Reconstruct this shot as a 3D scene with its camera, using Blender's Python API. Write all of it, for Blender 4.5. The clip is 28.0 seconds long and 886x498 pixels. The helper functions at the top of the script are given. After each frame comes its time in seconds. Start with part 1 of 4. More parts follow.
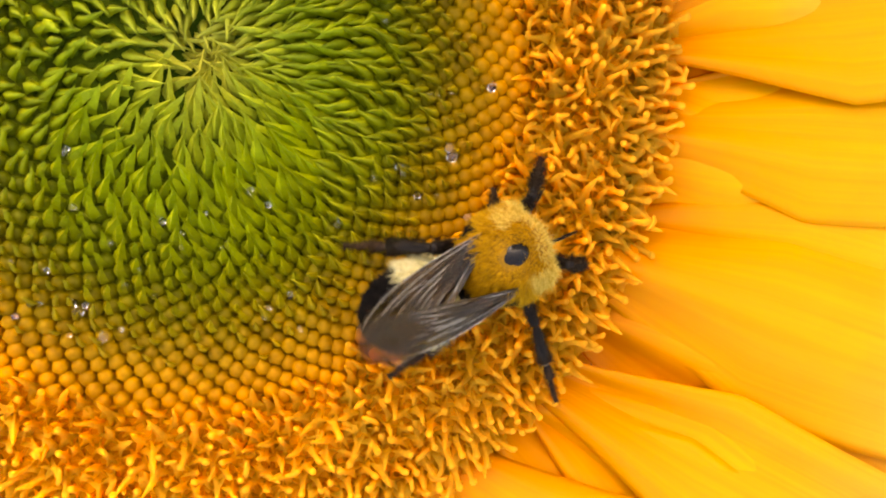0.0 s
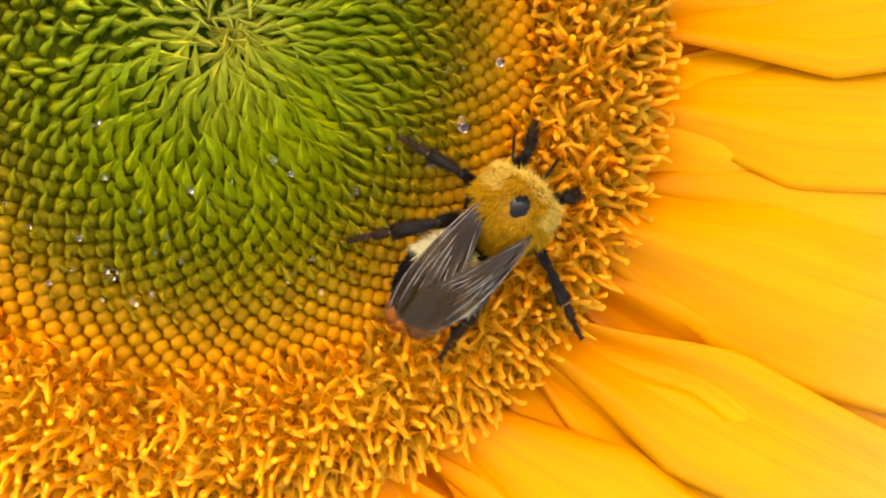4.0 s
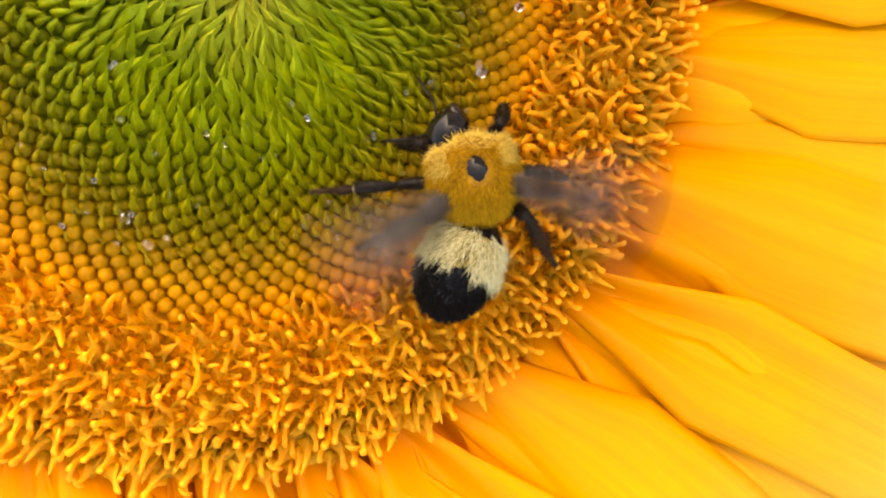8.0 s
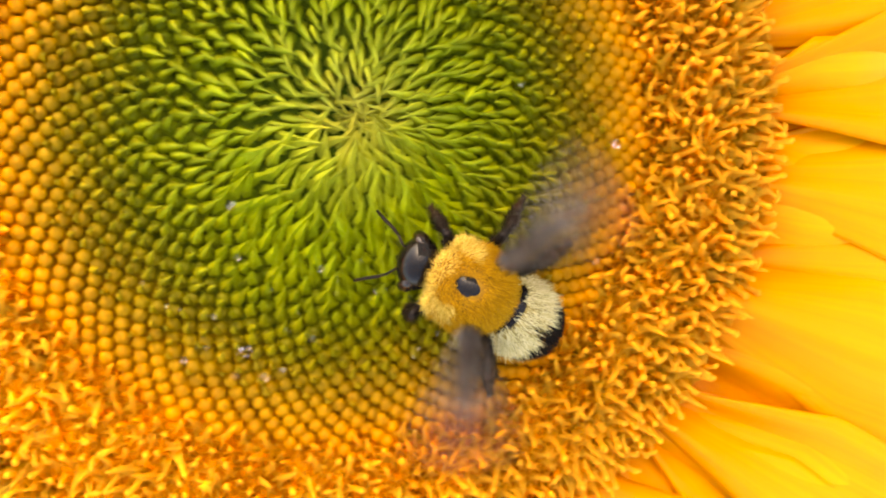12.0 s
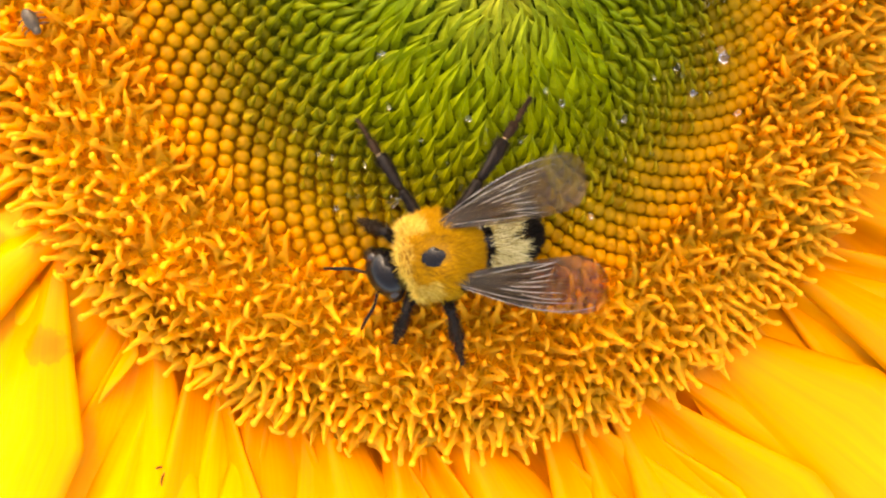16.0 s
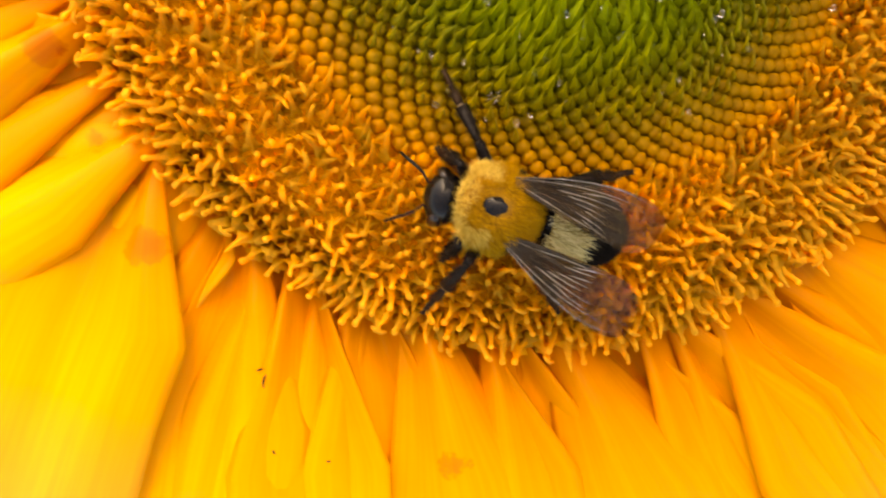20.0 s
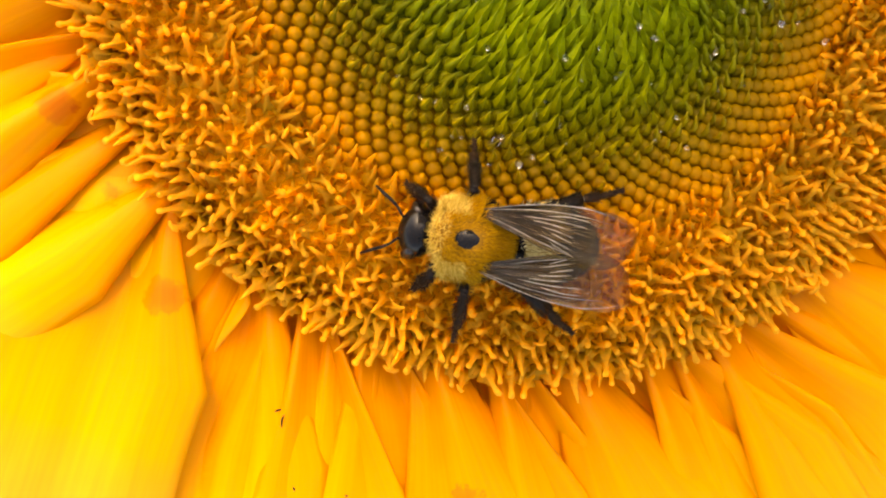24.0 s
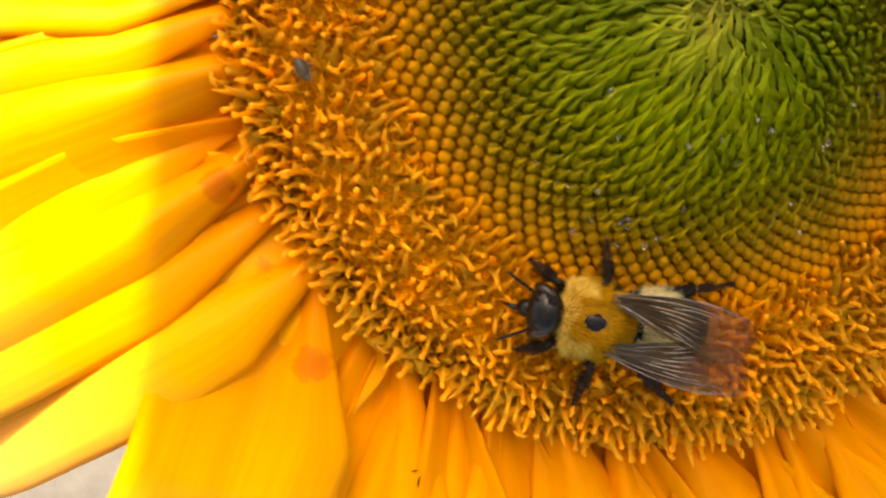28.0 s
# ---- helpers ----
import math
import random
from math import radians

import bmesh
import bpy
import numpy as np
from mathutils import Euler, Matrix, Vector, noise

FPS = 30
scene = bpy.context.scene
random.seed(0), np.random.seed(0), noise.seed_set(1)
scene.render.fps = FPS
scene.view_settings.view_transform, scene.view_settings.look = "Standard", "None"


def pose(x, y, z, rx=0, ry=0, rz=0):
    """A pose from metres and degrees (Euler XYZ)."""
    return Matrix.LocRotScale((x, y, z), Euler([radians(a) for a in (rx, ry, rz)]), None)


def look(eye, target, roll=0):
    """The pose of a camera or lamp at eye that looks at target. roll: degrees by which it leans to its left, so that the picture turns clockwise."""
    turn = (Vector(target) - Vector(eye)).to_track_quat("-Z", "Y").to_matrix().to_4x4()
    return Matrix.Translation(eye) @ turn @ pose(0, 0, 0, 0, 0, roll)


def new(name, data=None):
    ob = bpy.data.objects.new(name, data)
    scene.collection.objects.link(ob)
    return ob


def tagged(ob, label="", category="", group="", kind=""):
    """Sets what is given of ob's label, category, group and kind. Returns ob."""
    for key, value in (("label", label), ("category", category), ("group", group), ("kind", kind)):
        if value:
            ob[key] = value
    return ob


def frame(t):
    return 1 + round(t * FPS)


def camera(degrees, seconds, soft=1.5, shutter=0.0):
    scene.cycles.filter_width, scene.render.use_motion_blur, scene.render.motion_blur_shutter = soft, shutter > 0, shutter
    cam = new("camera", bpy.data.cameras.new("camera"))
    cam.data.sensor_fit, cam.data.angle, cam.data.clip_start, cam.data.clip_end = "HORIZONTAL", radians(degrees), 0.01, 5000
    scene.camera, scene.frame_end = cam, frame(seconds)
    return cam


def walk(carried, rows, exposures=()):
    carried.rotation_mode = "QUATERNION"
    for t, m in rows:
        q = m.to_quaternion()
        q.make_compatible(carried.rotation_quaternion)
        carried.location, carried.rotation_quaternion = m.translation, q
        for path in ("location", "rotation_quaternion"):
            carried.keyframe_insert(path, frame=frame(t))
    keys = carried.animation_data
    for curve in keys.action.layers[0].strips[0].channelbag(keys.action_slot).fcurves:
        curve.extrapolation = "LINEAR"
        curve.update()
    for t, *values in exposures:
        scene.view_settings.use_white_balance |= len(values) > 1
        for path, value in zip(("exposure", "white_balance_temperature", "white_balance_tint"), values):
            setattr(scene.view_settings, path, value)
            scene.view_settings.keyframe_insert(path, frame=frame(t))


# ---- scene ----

from mathutils.bvhtree import BVHTree

MM = 0.001

# ------------------------------------------------------------------ camera
# seconds, place in millimetres, turn in degrees
PATH = [
    (0, 14.09, -10.41, 56.63, -2.19, -1.99, 0.97),
    (0.5, 13.95, -11.57, 56.58, -1.45, -2.19, 0.96),
    (1, 13.83, -13.71, 56.20, -1.59, -2.35, 0.83),
    (1.5, 12.83, -14.05, 56.02, -1.08, -2.49, 0.71),
    (2, 12.44, -12.22, 57.30, -2.52, -3.49, 0.58),
    (2.5, 12.58, -12.56, 58.01, -2.00, -2.67, 0.40),
    (4.5, 10.65, -12.79, 60.40, -2.30, -4.24, 0.48),
    (5, 11.92, -12.52, 60.19, -2.60, -3.33, 0.35),
    (5.5, 10.62, -12.74, 60.20, -2.75, -4.12, 0.56),
    (6, 10.43, -13.47, 60.31, -2.56, -4.45, 0.45),
    (6.5, 10.81, -15.99, 60.38, -1.58, -3.71, 0.61),
    (7, 9.85, -16.24, 59.66, -2.68, -4.73, 0.57),
    (7.5, 9.59, -17.80, 59.98, -1.56, -3.74, 0.73),
    (8, 9.80, -17.28, 59.64, -1.55, -4.00, 0.70),
    (8.5, 10.27, -17.48, 59.33, -2.10, -4.07, 0.49),
    (9, 9.67, -18.36, 59.12, -1.05, -2.83, 0.36),
    (9.5, 9.44, -14.32, 59.45, -2.28, -4.14, 0.27),
    (10, 5.28, -11.28, 59.88, -2.23, -3.93, 0.25),
    (10.5, 5.00, -11.99, 59.94, -1.61, -3.69, 0.08),
    (11, 3.54, -10.50, 60.47, -0.94, -3.58, 0.18),
    (11.5, 4.78, -8.80, 60.84, -1.40, -2.70, 0.07),
    (12, 1.21, -7.82, 61.36, -1.58, -4.74, 0.30),
    (12.5, -0.79, -10.90, 61.95, -2.14, -3.61, 0.09),
    (14.5, -6.13, -12.42, 62.22, -3.42, -4.75, 0.20),
    (15, -8.37, -16.77, 62.18, -2.13, -4.46, 0.17),
    (15.5, -9.09, -18.05, 61.73, -2.16, -4.15, 0.14),
    (16, -8.85, -18.74, 61.62, -1.62, -4.12, -0.09),
    (16.5, -8.49, -20.31, 61.03, -1.79, -4.29, -0.02),
    (17, -10.45, -21.91, 60.70, -1.03, -4.72, -0.19),
    (17.5, -11.83, -21.29, 60.97, -1.22, -4.62, -0.06),
    (18, -13.83, -21.36, 61.20, -1.23, -4.66, -0.14),
    (18.5, -13.55, -24.90, 61.08, -0.93, -4.47, -0.42),
    (19, -13.25, -28.73, 60.36, -1.44, -4.50, -0.47),
    (19.5, -14.05, -27.84, 60.47, -1.44, -4.48, -0.62),
    (20, -16.74, -26.68, 60.92, -1.09, -4.60, -0.93),
    (20.5, -17.67, -26.07, 61.39, -1.36, -4.61, -1.06),
    (21, -18.13, -26.41, 61.24, -0.98, -4.68, -1.27),
    (21.5, -16.31, -25.69, 61.15, -1.62, -4.51, -1.65),
    (23.5, -17.16, -22.06, 62.62, -2.19, -4.35, -2.48),
    (24, -17.15, -21.96, 62.75, -2.44, -4.51, -2.55),
    (24.5, -17.87, -21.97, 62.77, -2.08, -4.51, -2.69),
    (25, -18.04, -22.34, 62.43, -2.03, -4.51, -2.47),
    (25.5, -17.71, -22.97, 61.88, -1.51, -4.28, -2.51),
    (26, -19.51, -22.73, 61.87, -1.62, -4.56, -2.27),
    (26.5, -20.57, -20.85, 61.96, -2.81, -4.54, -2.28),
    (27, -24.19, -19.26, 62.97, -3.51, -4.64, -1.92),
    (27.5, -26.04, -18.25, 64.45, -1.73, -4.76, -1.87),
    (28, -28.29, -15.11, 65.92, -2.86, -5.04, -1.53),
]

cam = camera(55.0, 28.0, soft=2.0, shutter=1.0)
EXPOSURES = [(0, 3.08, 9400, 12), (10, 3.08, 9400, 12), (11.3, 3.34, 9300, 12), (16, 3.2, 9500, 12), (18, 3.0, 9900, 12), (20, 2.55, 10300, 12), (21.5, 2.57, 10300, 12), (24, 2.65, 9700, 12), (26, 2.65, 9700, 12), (28, 2.15, 9700, 12)]
walk(cam, [(t, pose(x * MM, y * MM, z * MM, rx, ry, rz)) for t, x, y, z, rx, ry, rz in PATH], EXPOSURES)

# ------------------------------------------------------------------ light
SUN_ELEV, SUN_AZ = 42.0, 85.6  # azimuth from +x towards +y
world = bpy.data.worlds.new("sky")
scene.world = world
world.use_nodes = True
wn = world.node_tree.nodes
sky = wn.new("ShaderNodeTexSky")
sky.sky_type, sky.sun_disc = "NISHITA", False
sky.sun_elevation, sky.sun_rotation = radians(SUN_ELEV), radians(90 - SUN_AZ)
sky.air_density, sky.dust_density, sky.ozone_density = 0.7, 4.0, 0.6
world.node_tree.links.new(sky.outputs["Color"], wn["Background"].inputs["Color"])
wn["Background"].inputs["Strength"].default_value = 0.15
sun = new("sun", bpy.data.lights.new("sun", "SUN"))
sun.data.energy, sun.data.angle, sun.data.color = 2.2, radians(0.53), (1.0, 0.95, 0.86)
ce, se = math.cos(radians(SUN_ELEV)), math.sin(radians(SUN_ELEV))
sun.matrix_world = look((ce * math.cos(radians(SUN_AZ)), ce * math.sin(radians(SUN_AZ)), se), (0, 0, 0))

# ------------------------------------------------------------------ materials
def material(name, build):
    m = bpy.data.materials.new(name)
    m.use_nodes = True
    nt = m.node_tree
    build(nt, nt.nodes, nt.links, nt.nodes["Principled BSDF"])
    return m


def ramp(nt, fac, stops):
    r = nt.nodes.new("ShaderNodeValToRGB")
    e = r.color_ramp.elements
    while len(e) < len(stops):
        e.new(0.5)
    for i, (p, c) in enumerate(stops):
        e[i].position, e[i].color = p, (*c, 1)
    nt.links.new(fac, r.inputs["Fac"])
    return r.outputs["Color"]


def noise_fac(nt, scale, detail=3.0, vector=None, rough=0.6):
    n = nt.nodes.new("ShaderNodeTexNoise")
    n.inputs["Scale"].default_value, n.inputs["Detail"].default_value, n.inputs["Roughness"].default_value = scale, detail, rough
    if vector is None:
        vector = nt.nodes.new("ShaderNodeTexCoord").outputs["Object"]
    nt.links.new(vector, n.inputs["Vector"])
    return n.outputs["Fac"]


def maths(nt, op, a, b=0.0, c=0.0):
    n = nt.nodes.new("ShaderNodeMath")
    n.operation = op
    for i, v in enumerate((a, b, c)):
        if isinstance(v, (int, float)):
            n.inputs[i].default_value = v
        else:
            nt.links.new(v, n.inputs[i])
    return n.outputs[0]


def mixed(nt, fac, a, b, mode="MIX"):
    n = nt.nodes.new("ShaderNodeMix")
    n.data_type, n.blend_type = "RGBA", mode
    for k, v in ((0, fac), (6, a), (7, b)):
        if isinstance(v, (int, float)):
            n.inputs[k].default_value = v
        elif isinstance(v, tuple):
            n.inputs[k].default_value = (*v, 1)
        else:
            nt.links.new(v, n.inputs[k])
    return n.outputs[2]


def bumped(nt, bsdf, height, dist, strength=0.5):
    b = nt.nodes.new("ShaderNodeBump")
    b.inputs["Strength"].default_value, b.inputs["Distance"].default_value = strength, dist
    nt.links.new(height, b.inputs["Height"])
    nt.links.new(b.outputs["Normal"], bsdf.inputs["Normal"])


def leafy(nt, nodes, links, bsdf, color, share=0.3, tint=None):
    """Adds light passing through thin plant tissue."""
    tr = nodes.new("ShaderNodeBsdfTranslucent")
    links.new(color if tint is None else mixed(nt, 1.0, color, tint, "MULTIPLY"), tr.inputs["Color"])
    mx = nodes.new("ShaderNodeMixShader")
    mx.inputs["Fac"].default_value = share
    links.new(bsdf.outputs[0], mx.inputs[1])
    links.new(tr.outputs[0], mx.inputs[2])
    links.new(mx.outputs[0], nodes["Material Output"].inputs["Surface"])


SQUEEZE = 0.105  # the disc's rings lie closer on the +x side of the growing point


def ring_radius(nt):
    """Radius in millimetres over the disc, evened out for the squeeze of its rings."""
    nodes, links = nt.nodes, nt.links
    geo = nodes.new("ShaderNodeNewGeometry")
    sep = nodes.new("ShaderNodeSeparateXYZ")
    links.new(geo.outputs["Position"], sep.inputs[0])
    r = maths(nt, "SQRT", maths(nt, "ADD", maths(nt, "MULTIPLY", sep.outputs[0], sep.outputs[0]), maths(nt, "MULTIPLY", sep.outputs[1], sep.outputs[1])))
    # r / (1 - k cos a), with cos a = x / r
    k = maths(nt, "SUBTRACT", 1.0, maths(nt, "MULTIPLY", maths(nt, "DIVIDE", sep.outputs[0], maths(nt, "ADD", r, 1e-6)), SQUEEZE))
    return maths(nt, "MULTIPLY", maths(nt, "DIVIDE", r, k), 1000.0)


def vary(nt, color, low=0.8, high=1.15, island=False):
    src = nt.nodes.new("ShaderNodeNewGeometry").outputs["Random Per Island"] if island else nt.nodes.new("ShaderNodeObjectInfo").outputs["Random"]
    return mixed(nt, 1.0, color, ramp(nt, src, [(0.0, (low, low, low)), (1.0, (high, high, high))]), "MULTIPLY")


def disc_tissue(stops, rough, share, island, grain=2500.0, gloss=0.22, tint=None):
    def build(nt, nodes, links, bsdf):
        fac = maths(nt, "DIVIDE", ring_radius(nt), 40.0)
        wob = maths(nt, "MULTIPLY", maths(nt, "SUBTRACT", noise_fac(nt, 260.0, 3.0, nodes.new("ShaderNodeNewGeometry").outputs["Position"]), 0.5), 0.07)
        col = ramp(nt, maths(nt, "ADD", fac, wob), stops)
        col = vary(nt, col, 0.82, 1.16, island)
        g = noise_fac(nt, grain, 3.0, nodes.new("ShaderNodeNewGeometry").outputs["Position"])
        col = mixed(nt, 1.0, col, ramp(nt, g, [(0.3, (0.82, 0.82, 0.8)), (0.75, (1.12, 1.12, 1.05))]), "MULTIPLY")
        links.new(col, bsdf.inputs["Base Color"])
        bsdf.inputs["Roughness"].default_value = rough
        bsdf.inputs["Specular IOR Level"].default_value = gloss
        bumped(nt, bsdf, g, 0.0001, 0.4)
        leafy(nt, nodes, links, bsdf, col, share, tint)
    return build


GREEN_STOPS = [(0.0, (0.52, 0.47, 0.06)), (0.1, (0.36, 0.39, 0.026)), (0.2, (0.255, 0.305, 0.009)), (0.34, (0.252, 0.26, 0.006)), (0.42, (0.27, 0.215, 0.005)), (0.5, (0.36, 0.21, 0.005)), (0.6, (0.708, 0.292, 0.006))]
BUD_STOPS = [(0.2, (0.08, 0.12, 0.003)), (0.36, (0.12, 0.13, 0.003)), (0.44, (0.185, 0.13, 0.003)), (0.52, (0.32, 0.145, 0.003)), (0.605, (0.54, 0.19, 0.004)), (0.9, (0.66, 0.25, 0.005))]
FLORET_STOPS = [(0.5, (0.9, 0.46, 0.024)), (0.62, (0.93, 0.5, 0.032)), (0.9, (0.94, 0.52, 0.04))]
LOBE_STOPS = [(0.5, (0.9, 0.44, 0.02)), (0.62, (0.92, 0.48, 0.026)), (0.9, (0.93, 0.5, 0.032))]
M_BRACT = material("green_bract", disc_tissue(GREEN_STOPS, 0.5, 0.14, False, gloss=0.14))
M_BRACT_J = material("green_bract_bed", disc_tissue(GREEN_STOPS, 0.5, 0.14, True, gloss=0.14))
M_BUD = material("bud_skin", disc_tissue(BUD_STOPS, 0.5, 0.15, False, gloss=0.08))
M_BUD_J = material("bud_skin_bed", disc_tissue(BUD_STOPS, 0.5, 0.15, True, gloss=0.08))
M_FLORET = material("floret_flesh", disc_tissue(FLORET_STOPS, 0.6, 0.54, False, gloss=0.12, tint=(1.0, 0.86, 0.7)))
M_FLORET_J = material("floret_flesh_bed", disc_tissue(FLORET_STOPS, 0.6, 0.54, True, gloss=0.12, tint=(1.0, 0.86, 0.7)))
M_LOBE = material("floret_lobe", disc_tissue(LOBE_STOPS, 0.6, 0.54, False, gloss=0.1))
M_LOBE_J = material("floret_lobe_bed", disc_tissue(LOBE_STOPS, 0.6, 0.54, True, gloss=0.1))
# orange tube feet, with the warm shade of the hollows put into the colour
CUP_STOPS = [(0.5, (0.6, 0.235, 0.01)), (0.9, (0.64, 0.255, 0.012))]
M_CUP = material("floret_cup", disc_tissue(CUP_STOPS, 0.7, 0.5, False, gloss=0.1))
M_CUP_J = material("floret_cup_bed", disc_tissue(CUP_STOPS, 0.7, 0.5, True, gloss=0.1))
# flesh under the florets, darkened to paint the shade in the gaps
M_DISC = material("receptacle_flesh_gap_shade", disc_tissue([(0.0, (0.02, 0.045, 0.002)), (0.4, (0.06, 0.065, 0.003)), (0.53, (0.3, 0.1, 0.003)), (0.6, (0.46, 0.165, 0.007)), (0.9, (0.5, 0.185, 0.008))], 0.9, 0.0, False, gloss=0.05))


def build_petal(nt, nodes, links, bsdf):
    uv = nodes.new("ShaderNodeAttribute")
    uv.attribute_name = "leaf"  # x across -1..1, y along 0..1
    sep = nodes.new("ShaderNodeSeparateXYZ")
    links.new(uv.outputs["Vector"], sep.inputs[0])
    # extra blue in the outer stops paints sunlit ends as burnt-out pale
    base = ramp(nt, sep.outputs[1], [(0.0, (0.7, 0.2, 0.004)), (0.18, (0.83, 0.305, 0.005)), (0.38, (0.87, 0.385, 0.01)), (0.62, (0.88, 0.43, 0.045)), (1.0, (0.89, 0.5, 0.15))])
    st = nodes.new("ShaderNodeMapping")
    st.inputs["Scale"].default_value = (4.0, 0.7, 1.0)
    links.new(uv.outputs["Vector"], st.inputs["Vector"])
    veins = noise_fac(nt, 3.0, 4.0, st.outputs["Vector"])
    col = mixed(nt, 1.0, base, ramp(nt, veins, [(0.25, (0.95, 0.86, 0.85)), (0.7, (1.03, 1.05, 1.0))]), "MULTIPLY")
    blot = noise_fac(nt, 90.0, 3.0)
    col = mixed(nt, 1.0, col, ramp(nt, blot, [(0.3, (0.93, 0.9, 0.9)), (0.6, (1.0, 1.0, 1.0))]), "MULTIPLY")
    col = vary(nt, col, 0.93, 1.04)
    # brown blemishes on four petals
    geo = nodes.new("ShaderNodeNewGeometry")
    wob = maths(nt, "MULTIPLY", maths(nt, "SUBTRACT", noise_fac(nt, 700.0, 3.0, geo.outputs["Position"]), 0.5), 0.0016)
    for x, y, size in ((-33.0, -27.5, 1.3), (-36.7, -19.3, 0.9), (-39.8, -13.2, 1.2), (-38.4, -13.9, 0.6), (-11.1, -43.8, 0.95), (-38.0, -40.5, 0.5)):
        d = nodes.new("ShaderNodeVectorMath")
        d.operation = "DISTANCE"
        links.new(geo.outputs["Position"], d.inputs[0])
        d.inputs[1].default_value = (x * MM, y * MM, -0.0015)
        spot = ramp(nt, maths(nt, "DIVIDE", maths(nt, "ADD", d.outputs["Value"], wob), size * 2 * MM), [(0.3, (1, 1, 1)), (0.55, (0.75, 0.75, 0.75)), (0.66, (0, 0, 0))])
        col = mixed(nt, spot, col, mixed(nt, 1.0, col, (0.8, 0.58, 0.8), "MULTIPLY"))
    links.new(col, bsdf.inputs["Base Color"])
    bsdf.inputs["Roughness"].default_value = 0.5
    bsdf.inputs["Specular IOR Level"].default_value = 0.13
    bumped(nt, bsdf, veins, 0.0003, 0.2)
    leafy(nt, nodes, links, bsdf, col, 0.24)


M_PETAL = material("petal", build_petal)


def build_stem(nt, nodes, links, bsdf):
    n = noise_fac(nt, 120.0, 4.0)
    links.new(ramp(nt, n, [(0.3, (0.06, 0.11, 0.02)), (0.7, (0.13, 0.2, 0.04))]), bsdf.inputs["Base Color"])
    bsdf.inputs["Roughness"].default_value = 0.7
    bumped(nt, bsdf, n, 0.001)


M_STEM = material("stem_green", build_stem)


def build_ground(nt, nodes, links, bsdf):
    n = noise_fac(nt, 30.0, 6.0)
    f = noise_fac(nt, 900.0, 4.0)
    c = ramp(nt, n, [(0.3, (0.12, 0.118, 0.11)), (0.7, (0.17, 0.167, 0.155))])
    added_soil = ramp(nt, noise_fac(nt, 70.0, 6.0), [(0.3, (0.022, 0.015, 0.009)), (0.7, (0.06, 0.042, 0.026))])
    # an unseen dark bed round the stem, added to cut light bounced onto the petals
    d = nodes.new("ShaderNodeVectorMath")
    d.operation = "LENGTH"
    links.new(nodes.new("ShaderNodeTexCoord").outputs["Object"], d.inputs[0])
    bed = ramp(nt, maths(nt, "ADD", d.outputs["Value"], maths(nt, "MULTIPLY", maths(nt, "SUBTRACT", n, 0.5), 0.06)), [(0.28, (0, 0, 0)), (0.3, (1, 1, 1))])
    c = mixed(nt, bed, added_soil, c)
    links.new(mixed(nt, 1.0, c, ramp(nt, f, [(0.3, (0.8, 0.8, 0.8)), (0.7, (1.1, 1.1, 1.1))]), "MULTIPLY"), bsdf.inputs["Base Color"])
    bsdf.inputs["Roughness"].default_value = 0.9
    bumped(nt, bsdf, f, 0.002)


M_GROUND = material("concrete_paving", build_ground)


def build_shade_wall(nt, nodes, links, bsdf):
    n = noise_fac(nt, 12.0, 6.0)
    links.new(ramp(nt, n, [(0.3, (0.6, 0.58, 0.54)), (0.7, (0.72, 0.7, 0.66))]), bsdf.inputs["Base Color"])
    bsdf.inputs["Roughness"].default_value = 0.85
    bumped(nt, bsdf, noise_fac(nt, 400.0, 4.0), 0.002)


M_SHADE_WALL = material("rendered_wall", build_shade_wall)


def plain(color, rough, spec=0.5, spread=0.0, scale=1500.0, metal=0.0):
    def build(nt, nodes, links, bsdf):
        n = noise_fac(nt, scale, 3.0)
        lo, hi = tuple(c * (1 - spread) for c in color), tuple(min(1, c * (1 + spread)) for c in color)
        links.new(ramp(nt, n, [(0.3, lo), (0.7, hi)]), bsdf.inputs["Base Color"])
        bsdf.inputs["Roughness"].default_value = rough
        bsdf.inputs["Specular IOR Level"].default_value = spec
        bsdf.inputs["Metallic"].default_value = metal
    return build


def fur(color, tip, spec=0.2):
    def build(nt, nodes, links, bsdf):
        rnd = nodes.new("ShaderNodeNewGeometry").outputs["Random Per Island"]
        links.new(ramp(nt, rnd, [(0.0, color), (1.0, tip)]), bsdf.inputs["Base Color"])
        bsdf.inputs["Roughness"].default_value = 0.6
        bsdf.inputs["Specular IOR Level"].default_value = spec
    return build


M_CUTICLE = material("black_cuticle", plain((0.007, 0.005, 0.004), 0.1, 0.2, 0.4))
M_LEG = material("leg_cuticle", plain((0.010, 0.006, 0.004), 0.3, 0.09, 0.5))
M_TARSUS = material("tarsus_cuticle", plain((0.026, 0.012, 0.005), 0.5, 0.08, 0.5))
M_JOINT = material("leg_joint", plain((0.3, 0.19, 0.1), 0.4, 0.3, 0.3))
M_EYE = material("eye", plain((0.016, 0.009, 0.006), 0.15, 0.35, 0.3))
M_GOLD = material("gold_fur", fur((0.29, 0.125, 0.004), (0.62, 0.31, 0.015), 0.04))
M_PALE = material("pale_fur", fur((0.48, 0.28, 0.03), (0.78, 0.53, 0.12), 0.05))
M_CREAM = material("cream_fur", fur((0.52, 0.42, 0.16), (0.8, 0.7, 0.4), 0.08))
M_BLACK = material("black_fur", fur((0.004, 0.003, 0.003), (0.010, 0.007, 0.005), 0.04))
M_CREAM_SKIN = material("band_skin", plain((0.25, 0.18, 0.05), 0.7, 0.2, 0.3))
